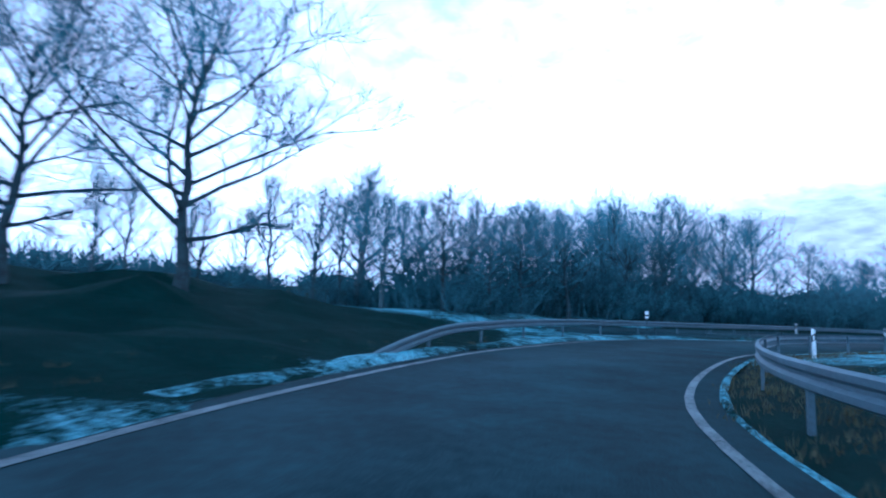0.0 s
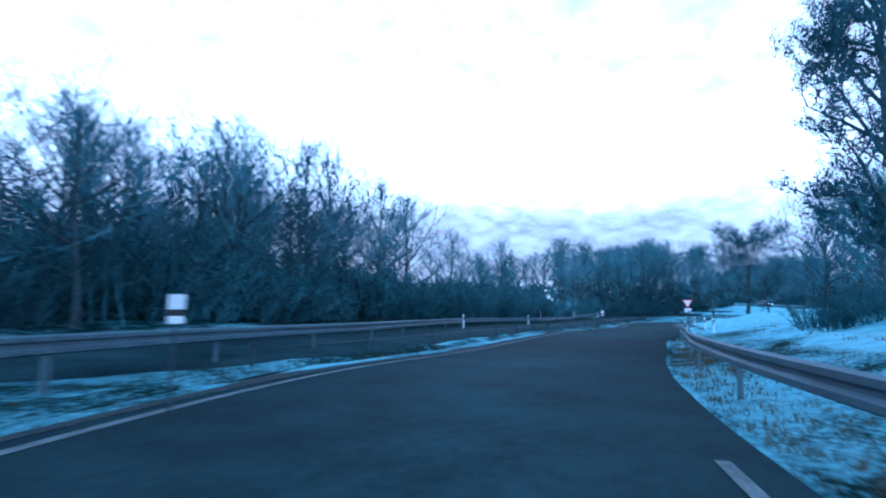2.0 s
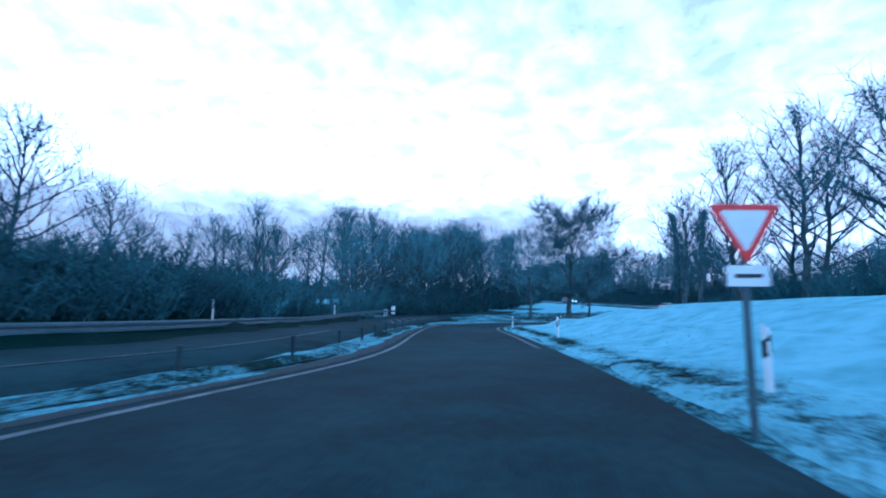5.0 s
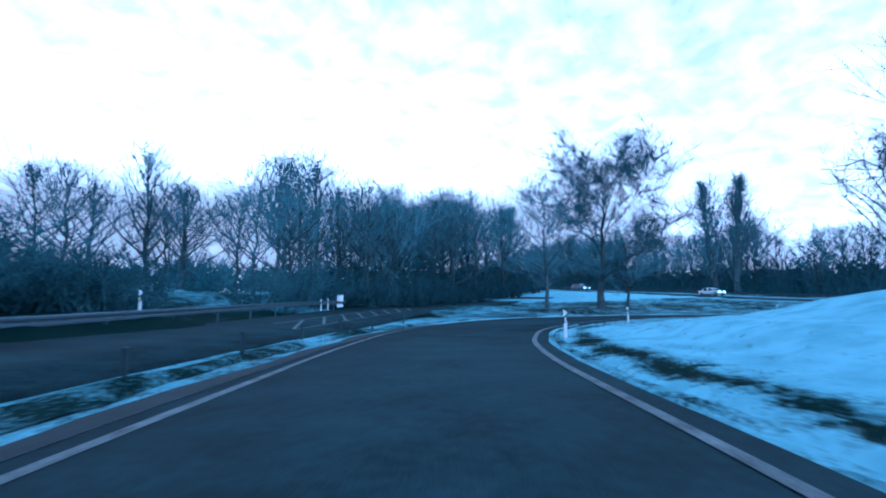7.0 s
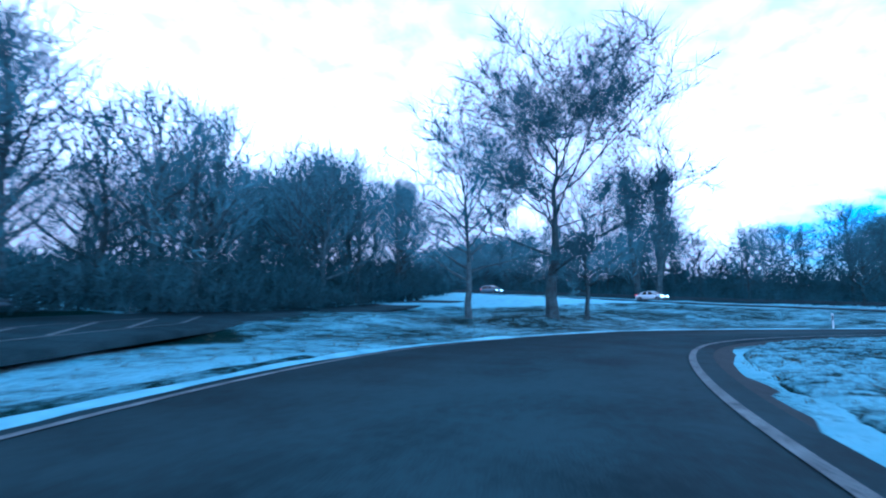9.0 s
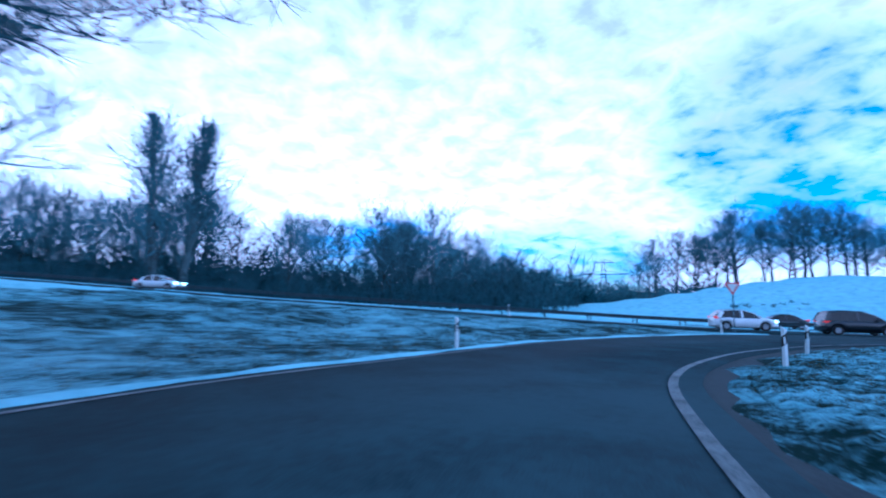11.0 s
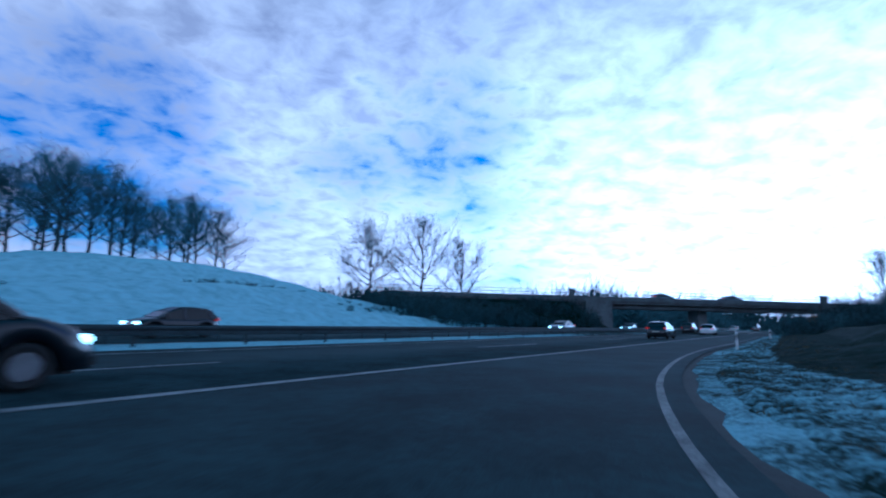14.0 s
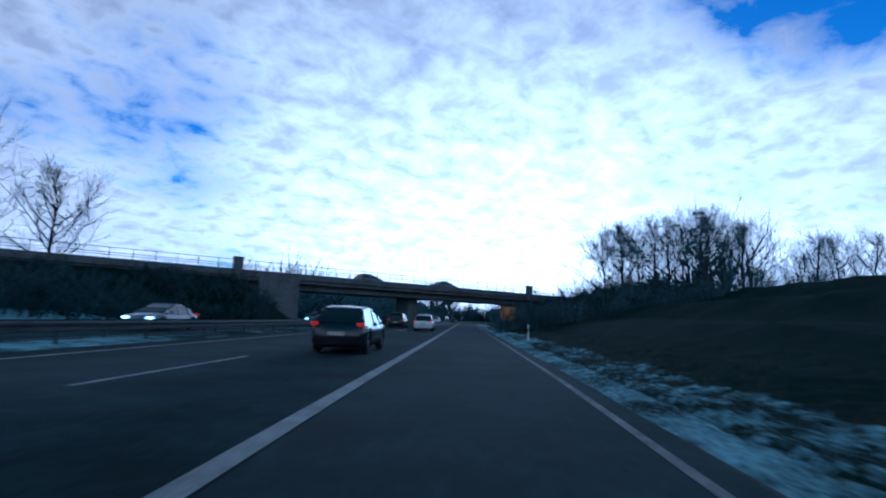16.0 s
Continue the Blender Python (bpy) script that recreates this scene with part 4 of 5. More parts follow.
def yellow_sign():
    x, y = -5.0, -88.0
    s = thing("direction_sign", pose(x, y, gz(x, y), 0, 0, -42), "large yellow roadside direction sign with a black arrow", "road sign")
    for px in (-1.3, 1.3):
        part("pole", boxed(px - 0.07, px + 0.07, -0.07, 0.07, -0.4, 4.6), M_STEEL, s)
    part("panel", boxed(-2.0, 2.0, -0.14, -0.08, 1.0, 4.7, bevel=0.02), M_SIGN_YELLOW, s)
    part("border", boxed(-1.9, 1.9, -0.150, -0.143, 4.55, 4.6), M_BLACK, s)
    for z, w in ((4.1, 1.4), (3.6, 1.1), (3.1, 1.3)):
        part("text_bar", boxed(-w, w, -0.150, -0.143, z - 0.1, z + 0.1), M_BLACK, s)
    arrow = bmesh.new()
    v = [arrow.verts.new((x_, -0.146, z_)) for x_, z_ in ((-0.7, 1.5), (-0.55, 1.4), (0.35, 2.05), (0.45, 1.9), (0.75, 2.45), (0.1, 2.35), (0.22, 2.2))]
    arrow.faces.new(v)
    r = bmesh.ops.extrude_face_region(arrow, geom=list(arrow.faces))
    for q in r["geom"]:
        if isinstance(q, bmesh.types.BMVert):
            q.co.y -= 0.006
    bmesh.ops.recalc_face_normals(arrow, faces=arrow.faces)
    part("arrow", arrow, M_BLACK, s)


yellow_sign()


# ---- bridge over the motorway ----
def bridge():
    a, b = Vector((112, -58.6, 0)), Vector((14, -53.4, 0))
    d = (b - a).normalized()
    ang = math.degrees(math.atan2(d.y, d.x))
    length = (b - a).length
    br = thing("road_bridge", pose(a.x, a.y, 0, 0, 0, ang), "grey concrete road bridge crossing the motorway on wall piers", "bridge")
    part("deck", boxed(0, length, -4.0, 4.0, 4.75, 5.55, bevel=0.05), M_CONCRETE, br, "concrete deck")
    for y in (-4.25, 4.05):
        part("edge_beam", boxed(0, length, y, y + 0.3, 5.2, 5.95, bevel=0.03), M_CONCRETE, br)
    for y0, y1 in ((-3.2, -2.0), (2.0, 3.2)):
        part("girder", boxed(0, length, y0, y1, 4.0, 4.76), M_CONCRETE, br)
    # piers and abutments: place along the deck
    for x, w in ((58.6, 1.7),):
        part("pier", boxed(x - w / 2, x + w / 2, -1.7, 1.7, -1, 4.02, bevel=0.06), M_CONCRETE, br)
    part("abutment", boxed(86.5, 93, -4.4, 4.4, -1, 5.22, bevel=0.05), M_CONCRETE, br)
    part("abutment", boxed(35.5, 40.3, -4.4, 4.4, -1, 5.22, bevel=0.05), M_CONCRETE, br)
    for x in (33.0, 80.2):
        pil = part("pillar", boxed(x - 0.45, x + 0.45, -4.95, -4.1, 4.8, 7.1, bevel=0.04), M_CONCRETE, br)
        part("cap", boxed(x - 0.55, x + 0.55, -5.05, -4.0, 7.1, 7.25, bevel=0.03), M_CONCRETE, pil)
    me = bpy.data.meshes.new("railing_post")
    bm = boxed(-0.03, 0.03, -0.03, 0.03, 5.95, 7.0)
    bm.to_mesh(me)
    bm.free()
    me.materials.append(M_STEEL)
    for y in (-4.1, 4.2):
        for x in np.arange(1, length, 2.0):
            q = new("railing_post", me)
            q.parent = br
            q.location = (x, y, 0)
        for z in (6.95, 6.45):
            part("handrail", boxed(0, length, y - 0.03, y + 0.03, z, z + 0.06), M_STEEL, br, "steel hand rail")


bridge()


def embankment(u0, u1, foot, label):
    """Earth slope that carries the bridge's end: u0 inland, u1 towards the motorway, along the deck."""
    m = pose(112, -58.6, 0, 0, 0, math.degrees(math.atan2(5.2, -98)))
    V, F, ns = [], [], 9
    us = np.linspace(u0, u1, 24)
    for k, u in enumerate(us):
        end = max(0.0, abs(u - u0) - abs(u1 - u0) + foot) / foot
        top = 5.0 * (1 - end)
        for q in range(ns):
            f = q / (ns - 1)
            y = -4.1 - f * 11 * (1 - 0.4 * end)
            V.append(m @ Vector((u, y, max(-0.5, top * (1 - f ** 1.1)) + 0.12 * noise.noise((u * 0.4, y * 0.4, 2)) - 0.3 * f)))
    F = [(k * ns + q, (k + 1) * ns + q, (k + 1) * ns + q + 1, k * ns + q + 1) for k in range(len(us) - 1) for q in range(ns - 1)]
    ob = mesh_object("embankment", V, F, M_GROUND, None, True)
    at = ob.data.attributes.new("snow", 'FLOAT', 'POINT')
    at.data.foreach_set("value", np.full(len(V), 0.22, np.float32))
    tagged(ob, label, "embankment", kind="structure")
    return m


BANK = embankment(0, 40, 7, "grassy earth bank at the bridge's end")
embankment(112, 84.0, 4, "grassy earth bank at the bridge's end")


def pylon(x, y, h, turn):
    """Lattice power pylon: four tapering legs with bracing and one wide cross-arm."""
    p = thing("power_pylon", pose(x, y, gz(min(x, 240), max(y, -160)) - 1, 0, 0, turn), "tall steel lattice power pylon with wide arms", "pylon")

    def bar(a, b, r=0.12):
        bm = bmesh.new()
        a, b = Vector(a), Vector(b)
        m = Matrix.Translation((a + b) / 2) @ (b - a).to_track_quat("Z", "Y").to_matrix().to_4x4()
        bmesh.ops.create_cone(bm, cap_ends=True, segments=4, radius1=r, radius2=r, depth=(b - a).length, matrix=m)
        return bm
    for sx, sy in ((-1, -1), (1, -1), (1, 1), (-1, 1)):
        part("leg", bar((sx * 3, sy * 3, 0), (sx * 0.6, sy * 0.6, h), 0.16), M_STEEL_DARK, p)
    for k in range(8):
        z0, z1 = h * k / 8, h * (k + 1) / 8
        w0, w1 = 3 - 2.4 * k / 8, 3 - 2.4 * (k + 1) / 8
        for s in (-1, 1):
            part("brace", bar((-w0, s * w0, z0), (w1, s * w1, z1), 0.08), M_STEEL_DARK, p)
            part("brace", bar((s * w0, w0, z0), (s * w1, -w1, z1), 0.08), M_STEEL_DARK, p)
    for z, w in ((h * 0.72, 15), (h * 0.95, 6)):
        part("arm", bar((-w, 0, z), (w, 0, z), 0.25), M_STEEL_DARK, p)
        part("arm", bar((-w, 0, z), (0, 0, z + 2.2), 0.12), M_STEEL_DARK, p)
        part("arm", bar((w, 0, z), (0, 0, z + 2.2), 0.12), M_STEEL_DARK, p)


pylon(335, -163, 32, 40)


# ---- trees ----
def tube(V, F, pts, radii, n):
    """A tapered tube along points; added to the lists."""
    start = len(V)
    up = Vector((0.3, 0.2, 1))
    for i, (p, r) in enumerate(zip(pts, radii)):
        d = (pts[min(i + 1, len(pts) - 1)] - pts[max(i - 1, 0)]).normalized()
        a = d.cross(up if abs(d.dot(up.normalized())) < 0.95 else Vector((1, 0, 0))).normalized()
        b = d.cross(a)
        for k in range(n):
            t = 2 * math.pi * k / n
            V.append(p + (a * math.cos(t) + b * math.sin(t)) * r)
    for i in range(len(pts) - 1):
        for k in range(n):
            q = start + i * n
            F.append((q + k, q + (k + 1) % n, q + n + (k + 1) % n, q + n + k))


def spike(V, F, p, d, length, r):
    """A twig: a thin three-sided cone."""
    d = d.normalized()
    a = d.cross(Vector((0.31, 0.17, 0.93))).normalized() * r
    b = d.cross(a).normalized() * r
    s = len(V)
    V += [p + a, p - a * 0.5 + b * 0.87, p - a * 0.5 - b * 0.87, p + d * length]
    F += [(s, s + 1, s + 3), (s + 1, s + 2, s + 3), (s + 2, s, s + 3)]


def grow(seed, h, style, twig=0.011, budget=3000, stout=0.45):
    """Trunk and crown of a bare tree of height h: two lists of vertices and faces."""
    rnd = random.Random(seed)
    TV, TF, CV, CF = [], [], [], []
    opts = {  # clear trunk, limb angle low and high, crown's centre, half-width and half-height, upward pull, limbs, levels
        "broad": (0.22, 78, 26, 0.60, 0.52, 0.44, 0.03, 21, 3),
        "round": (0.20, 66, 24, 0.56, 0.46, 0.46, 0.07, 22, 2),
        "slim": (0.20, 58, 20, 0.58, 0.32, 0.45, 0.09, 20, 2),
        "poplar": (0.06, 20, 9, 0.52, 0.11, 0.50, 0.30, 34, 2),
        "leafy": (0.10, 66, 30, 0.54, 0.25, 0.47, 0.02, 28, 3),
    }
    clear, ang_low, ang_high, cz, rx, rz, pull, limbs, levels = opts[style]
    lean = Vector((rnd.uniform(-0.06, 0.06), rnd.uniform(-0.06, 0.06), 1)).normalized()
    pts, n = [Vector((0, 0, -0.5))], 9
    stem = 0.72 if style == "broad" else 0.96
    for i in range(1, n + 1):
        f = i / n
        pts.append(Vector((lean.x * h * f + rnd.uniform(-1, 1) * 0.012 * h, lean.y * h * f + rnd.uniform(-1, 1) * 0.012 * h, h * f * stem)))
    r0 = h * (0.019 if style != "poplar" else 0.015)
    tube(TV, TF, pts, [r0 * (1.35 if i == 0 else 1) * (1 - 0.93 * (i / n) ** 0.85) + 0.008 for i in range(n + 1)], 7)
    count = [0]

    def at(f):
        f = max(0, min(0.999, f)) * n
        i = int(f)
        return pts[i].lerp(pts[i + 1], f - i)

    def limb(p, d, length, r, level):
        k = 4 if level == 1 else 3 if levels == 3 else 2
        ps, q = [p], p
        for _ in range(k):
            d = (d + Vector((rnd.uniform(-1, 1), rnd.uniform(-1, 1), rnd.uniform(-0.7, 0.9))) * 0.22 + Vector((0, 0, pull))).normalized()
            q = q + d * length / k
            ps.append(q)
        tube(*((TV, TF) if level == 1 else (CV, CF)), ps, [max(0.006, r * (1 - 0.8 * i / k)) for i in range(k + 1)], 4 if level == 1 else 3)
        if level < levels:
            m = rnd.randint(6, 8)
            for j in range(m):
                f = 0.25 + 0.75 * (j + rnd.random()) / m
                i = min(int(f * k), k - 1)
                b = ps[i].lerp(ps[i + 1], f * k - i)
                side = Vector((rnd.uniform(-1, 1), rnd.uniform(-1, 1), rnd.uniform(-0.4, 0.9))).normalized()
                limb(b, (d * 0.8 + side).normalized(), length * rnd.uniform(0.34, 0.55), r * 0.42, level + 1)
        else:
            for j in range(twigs):
                f = rnd.random()
                i = min(int(f * k), k - 1)
                b = ps[i].lerp(ps[i + 1], f * k - i)
                side = Vector((rnd.uniform(-1, 1), rnd.uniform(-1, 1), rnd.uniform(-0.5, 1))).normalized()
                spike(CV, CF, b, d * 0.7 + side, length * rnd.uniform(0.4, 0.9) + 0.12, twig)
            spike(CV, CF, ps[-1], d, length * 0.4, twig)
    ends = limbs * 7 ** (levels - 1)
    twigs = max(3, int(budget / ends))
    for i in range(limbs):
        g = (i + rnd.random() * 0.7) / limbs
        f = clear + (0.93 - clear) * g ** 0.9
        a = i * 2.4 + rnd.uniform(-0.4, 0.4)
        tilt = radians((ang_low + (ang_high - ang_low) * g) * rnd.uniform(0.8, 1.15))
        d = Vector((math.cos(a) * math.sin(tilt), math.sin(a) * math.sin(tilt), math.cos(tilt)))
        p = at(f)
        # as long as it takes to come to the crown's rounded outline
        e = Vector((p.x / (rx * h), p.y / (rx * h), (p.z - cz * h) / (rz * h)))
        v = Vector((d.x / (rx * h), d.y / (rx * h), (d.z + pull * 2) / (rz * h)))
        A, B, C = v.dot(v), 2 * e.dot(v), e.dot(e) - 1
        reach = (-B + math.sqrt(max(0.0, B * B - 4 * A * C))) / (2 * A)
        limb(p, d, max(0.06 * h, reach * (rnd.uniform(0.70, 0.90) if levels == 3 else rnd.uniform(0.78, 1.05))), r0 * stout * (1.1 - f * 0.7), 1)
    if style == "leafy":
        # dry leaves left on the twigs: small folded blades
        tips = [v for v in CV[::4]]
        for p in tips:
            for _ in range(2):
                d = Vector((rnd.uniform(-1, 1), rnd.uniform(-1, 1), rnd.uniform(-1, 0.3))).normalized()
                a = d.cross(Vector((0.2, 0.5, 0.8))).normalized() * 0.024
                s = len(CV)
                o = p + d * 0.08
                CV += [o - a, o + d * 0.07 + Vector((0, 0, 0.015)), o + a, o - d * 0.03]
                CF += [(s, s + 1, s + 3), (s + 3, s + 1, s + 2)]
    return TV, TF, CV, CF


def make_mesh(name, V, F, material):
    me = bpy.data.meshes.new(name)
    me.from_pydata([tuple(v) for v in V], [], F)
    me.materials.append(material)
    me.update()
    return me


TREE_MESH = {}


def tree_kind(key, made):
    TREE_MESH[key] = (make_mesh("trunk", made[0], made[1], M_BARK), make_mesh("crown", made[2], made[3], M_TWIG_HAZED))


for i in range(3):
    tree_kind("broad%d" % i, grow(11 + i, 10.0, "broad", 0.007, 5600))
    tree_kind("slim%d" % i, grow(31 + i, 10.0, "slim", 0.016, 680))
for i in range(4):
    tree_kind("round%d" % i, grow(21 + i, 10.0, "round", 0.016, 820))
    tree_kind("far%d" % i, grow(61 + i, 10.0, "round", 0.026, 480))
for i in range(2):
    tree_kind("poplar%d" % i, grow(41 + i, 10.0, "poplar", 0.016, 1500))
tree_kind("dense0", grow(12, 10.0, "broad", 0.009, 14000, 0.30))
tree_kind("leafy0", grow(51, 10.0, "leafy", 0.007, 6000))


def tree(key, x, y, h, turn=0.0, label="bare deciduous tree with dark branching crown", group="bare trees", wide=1.0, lean=(0, 0), sink=0.1):
    t = thing("tree", pose(x, y, gz(x, y) - sink, lean[0], lean[1], turn), label, "tree", group)
    k = h / 10.0
    t.scale = (k * wide, k * wide, k)
    for name, me in zip(("trunk", "crown"), TREE_MESH[key]):
        o = new(name, me)
        o.parent = t
    return t


def brush_mesh(seed, stems, h, spread, twig, split=False, twigs=20):
    """A clump of upright, forked stems with many side twigs."""
    rnd = random.Random(seed)
    V, F, TV, TF = [], [], [], []
    for _ in range(stems):
        a, r = rnd.uniform(0, 6.28), spread * math.sqrt(rnd.random())
        p = Vector((math.cos(a) * r, math.sin(a) * r, -0.2))
        d = Vector((math.cos(a) * 0.35 * r / spread + rnd.uniform(-0.25, 0.25), math.sin(a) * 0.35 * r / spread + rnd.uniform(-0.25, 0.25), 1)).normalized()
        L_ = h * rnd.uniform(0.6, 1.05)
        ps = [p]
        for _ in range(3):
            d = (d + Vector((rnd.uniform(-1, 1), rnd.uniform(-1, 1), 0)) * 0.2).normalized()
            ps.append(ps[-1] + d * L_ / 3)
        tube(V, F, ps, [0.03, 0.022, 0.014, 0.004], 3)
        for _ in range(twigs):
            f = rnd.uniform(0.1, 1) * 2.99
            b = ps[int(f)].lerp(ps[int(f) + 1], f - int(f))
            s = Vector((rnd.uniform(-1, 1), rnd.uniform(-1, 1), rnd.uniform(-0.2, 1))).normalized()
            spike(TV, TF, b, s + d * 0.5, rnd.uniform(0.35, 1.1), twig)
    if split:
        return V, F, TV, TF
    return V + TV, F + [tuple(q + len(V) for q in f) for f in TF]


BRUSH_DATA = [brush_mesh(70 + i, 34, 3.0, 1.5, 0.022, True) for i in range(4)]
FAR_BRUSH = [brush_mesh(80 + i, 16, 3.0, 1.5, 0.036, twigs=17) for i in range(4)]
TALL_BRUSH = [brush_mesh(95 + i, 20, 3.0, 1.7, 0.018, twigs=17) for i in range(3)]
BRUSH = [(make_mesh("stem_clump", d[0], d[1], M_BRUSH_HAZED), make_mesh("twig_clump", d[2], d[3], M_BRUSH_HAZED)) for d in BRUSH_DATA]


SCRUB = ([], [])


def far_shrub(x, y, k, rnd, z=None):
    """A clump of the far scrub, joined with the others; tall ones have finer twigs for their size."""
    me = TALL_BRUSH[rnd.randrange(3)] if k > 1.5 else FAR_BRUSH[rnd.randrange(4)]
    m = pose(x, y, (gz(x, y) if z is None else z) - 0.1, 0, 0, rnd.uniform(0, 360)) @ Matrix.Diagonal((k * 1.3, k * 1.3, k * rnd.uniform(0.85, 1.15), 1))
    s = len(SCRUB[0])
    SCRUB[0].extend(m @ v for v in me[0])
    SCRUB[1].extend(tuple(q + s for q in f) for f in me[1])


def shrub(x, y, k, rnd, label="dense leafless dark shrub thicket", group="shrubs"):
    o = new("shrub")
    o.empty_display_size = 0.3
    o.matrix_world = pose(x, y, gz(x, y) - 0.1, 0, 0, rnd.uniform(0, 360)) @ Matrix.Diagonal((k * rnd.uniform(1.0, 1.5), k * rnd.uniform(1.0, 1.5), k * rnd.uniform(0.85, 1.15), 1))
    for name, me in zip(("stem_clump", "twig_clump"), BRUSH[rnd.randrange(4)]):
        p = new(name, me)
        p.parent = o
    tagged(o, label, "shrub", group)


def plant():
    rnd = random.Random(8)
    # single trees
    tree("broad0", -10.4, 14.7, 12.6, 40, "tall bare tree with spreading crown on a grass mound")
    tree("broad1", -15.0, 13.0, 11.0, 10, "tall bare tree with spreading crown on a grass mound")
    tree("round1", -10.0, 33.0, 8.2, 10), tree("slim0", -12.2, 35.5, 8.0, 80), tree("round0", -2.3, 36.5, 7.0, 30, wide=1.2)
    for x, y, h in ((-20, 30, 6.5), (-22, 24, 6.5), (-14.5, 36, 6.0), (-26, 31, 8), (-20, 36, 7), (-27, 39, 8)):
        tree("slim%d" % rnd.randrange(3), x, y, h, rnd.uniform(0, 360))
    # wood left of the ramp
    spots = [(1.3, 36, 7.8, "round2"), (12, 63, 15.0, "broad2"), (36, 80, 14.4, "round0"), (42, 75, 11.0, "round1"), (10, 45, 10.5, "round1"), (16, 52, 12.0, "round3"), (24, 58, 12.0, "slim2"), (20, 60, 14.0, "round0"), (31, 66, 13.0, "round2"), (5, 52, 11, "round0")]
    for x, y, h, k in spots:
        tree(k, x, y, h, rnd.uniform(0, 360))
    line = offset(RAMP_LEFT, 0)
    s = arc(line)
    for u in np.arange(34, 132, 2.6):
        i = int(np.searchsorted(s, u))
        nl = normals_left(line)[i]
        for d, hmin, hmax in ((12.5, 5.0, 8.0), (18, 7.5, 10.5), (26, 9.0, 13.0)):
            if rnd.random() < (0.42 if d < 15 else 0.5) * (1.3 if u < 78 else 0.32 if u < 112 else 0.5):
                q = d + rnd.uniform(-2, 2)
                if 60 < line[i, 0] + nl[0] * q < 84 and rnd.random() < 0.6:
                    continue
                tree(rnd.choice(("slim0", "slim1", "slim2", "round0", "round1", "round2", "round3")), line[i, 0] + nl[0] * q + rnd.uniform(-1, 1), line[i, 1] + nl[1] * q + rnd.uniform(-1, 1), rnd.uniform(hmin, hmax) * (1 if u < 78 else 0.8), rnd.uniform(0, 360), "slender bare woodland tree", "woodland trees")
    for u in np.arange(40, 136, 1.9):
        i = int(np.searchsorted(s, u))
        nl = normals_left(line)[i]
        for d, k in ((10.6, 0.9), (13.5, 1.25), (17.5, 1.5), (22.0, 2.0)):
            if d > 15 and u < 50 and rnd.random() < 0.5:
                continue
            if d > 20 and (u > 72 or rnd.random() < 0.35):
                continue
            q = d + rnd.uniform(-0.8, 0.8)
            sx, sy = line[i, 0] + nl[0] * q, line[i, 1] + nl[1] * q
            if (66 < sx < 81 and rnd.random() < 0.85) or (sx > 56 and sy < np.interp(sx, [56, 70, 80, 92], [67.5, 75.6, 82.4, 88.8]) + 3.2):
                continue
            shrub(line[i, 0] + nl[0] * q, line[i, 1] + nl[1] * q, k * rnd.uniform(0.8, 1.15) * (1 if u < 78 else 0.88), rnd)
    for u in np.arange(-2, 22, 2.2):
        shrub(-21 + u * 0.9, 31.5 + u * 0.15, rnd.uniform(0.6, 0.85), rnd)
    # bank on the inside of the ramp
    tree("leafy0", 23.9, 23.0, 11.8, 0, "tall tree keeping its dry leaves on a snowy bank", wide=0.95)
    tree("broad2", 33.4, 28.7, 6.6, 50, "leaning bare tree on a snowy bank", wide=0.8, lean=(0, -12))
    for x, y, h in ((38, 25, 8), (42, 29, 8.5), (46, 26, 9), (51, 31, 9.5), (30, 22, 8), (26, 17, 9)):
        tree(rnd.choice(("round0", "round2", "slim1")), x, y, h, rnd.uniform(0, 360))
    for x, y in ((24.5, 22.5), (27, 23.5), (29.5, 24.5), (26, 20.5), (31, 25.5), (22.5, 19.5), (35, 26.5), (28, 26.6), (30, 27.4), (31.5, 26.6), (33, 27.8), (29, 25.6), (34.5, 27.6)):
        shrub(x, y, 0.42, rnd, "low dark bramble shrub on a snowy bank")
    for x, y, h, k in ((80.5, 48.5, 10.5, "slim0"), (76, 44, 11.5, "slim1"), (72, 40, 12, "slim2"), (84, 45, 10.5, "slim1"), (69, 36, 12, "slim0"), (78, 39, 11.5, "round1"), (64, 33, 11.5, "slim2"), (86, 50, 9, "slim2"), (74, 36, 12, "round2"), (82, 41, 11, "round0")):
        tree(k, x, y, h, rnd.uniform(0, 360), "tall slender bare tree behind a snowy bank")
    for x in np.arange(62, 92, 2.4):
        shrub(x, 33 + (x - 62) * 0.55 + rnd.uniform(-1, 1), rnd.uniform(0.6, 0.9), rnd)
    # the three trees outside the bend
    tree("broad2", 109.2, 77.3, 13.6, 10, "bare tree with forked crown on a snowy verge", wide=1.0)
    tree("dense0", 113.7, 72.5, 19.5, 200, "large bare tree with a spreading crown on a snowy verge", wide=1.2)
    tree("broad1", 117.4, 70.6, 13, 80, "bare tree on a snowy verge", wide=0.8)
    # poplars and the wood beyond the motorway
    for x, y, h in ((187.6, 69.6, 29), (191.2, 65.6, 30)):
        tree("poplar%d" % rnd.randrange(2), x, y, h, rnd.uniform(0, 360), "tall narrow upright poplar", "poplars", wide=1.45)
    so = arc(MW)
    for u in np.arange(0, s_dn - 4, 4.2):
        i = int(np.searchsorted(so, u))
        for d, hh in ((36, 7), (44, 10), (54, 12)):
            if rnd.random() < 0.8:
                p = offset(MW, d)[i]
                if p[1] > 26:
                    tree(rnd.choice(("far0", "far1", "far2", "far3")), p[0] + rnd.uniform(-2, 2), p[1] + rnd.uniform(-2, 2), hh * rnd.uniform(1.35, 1.8), rnd.uniform(0, 360), "bare woodland tree beyond the motorway", "woodland trees")
        p = offset(MW, 31)[i]
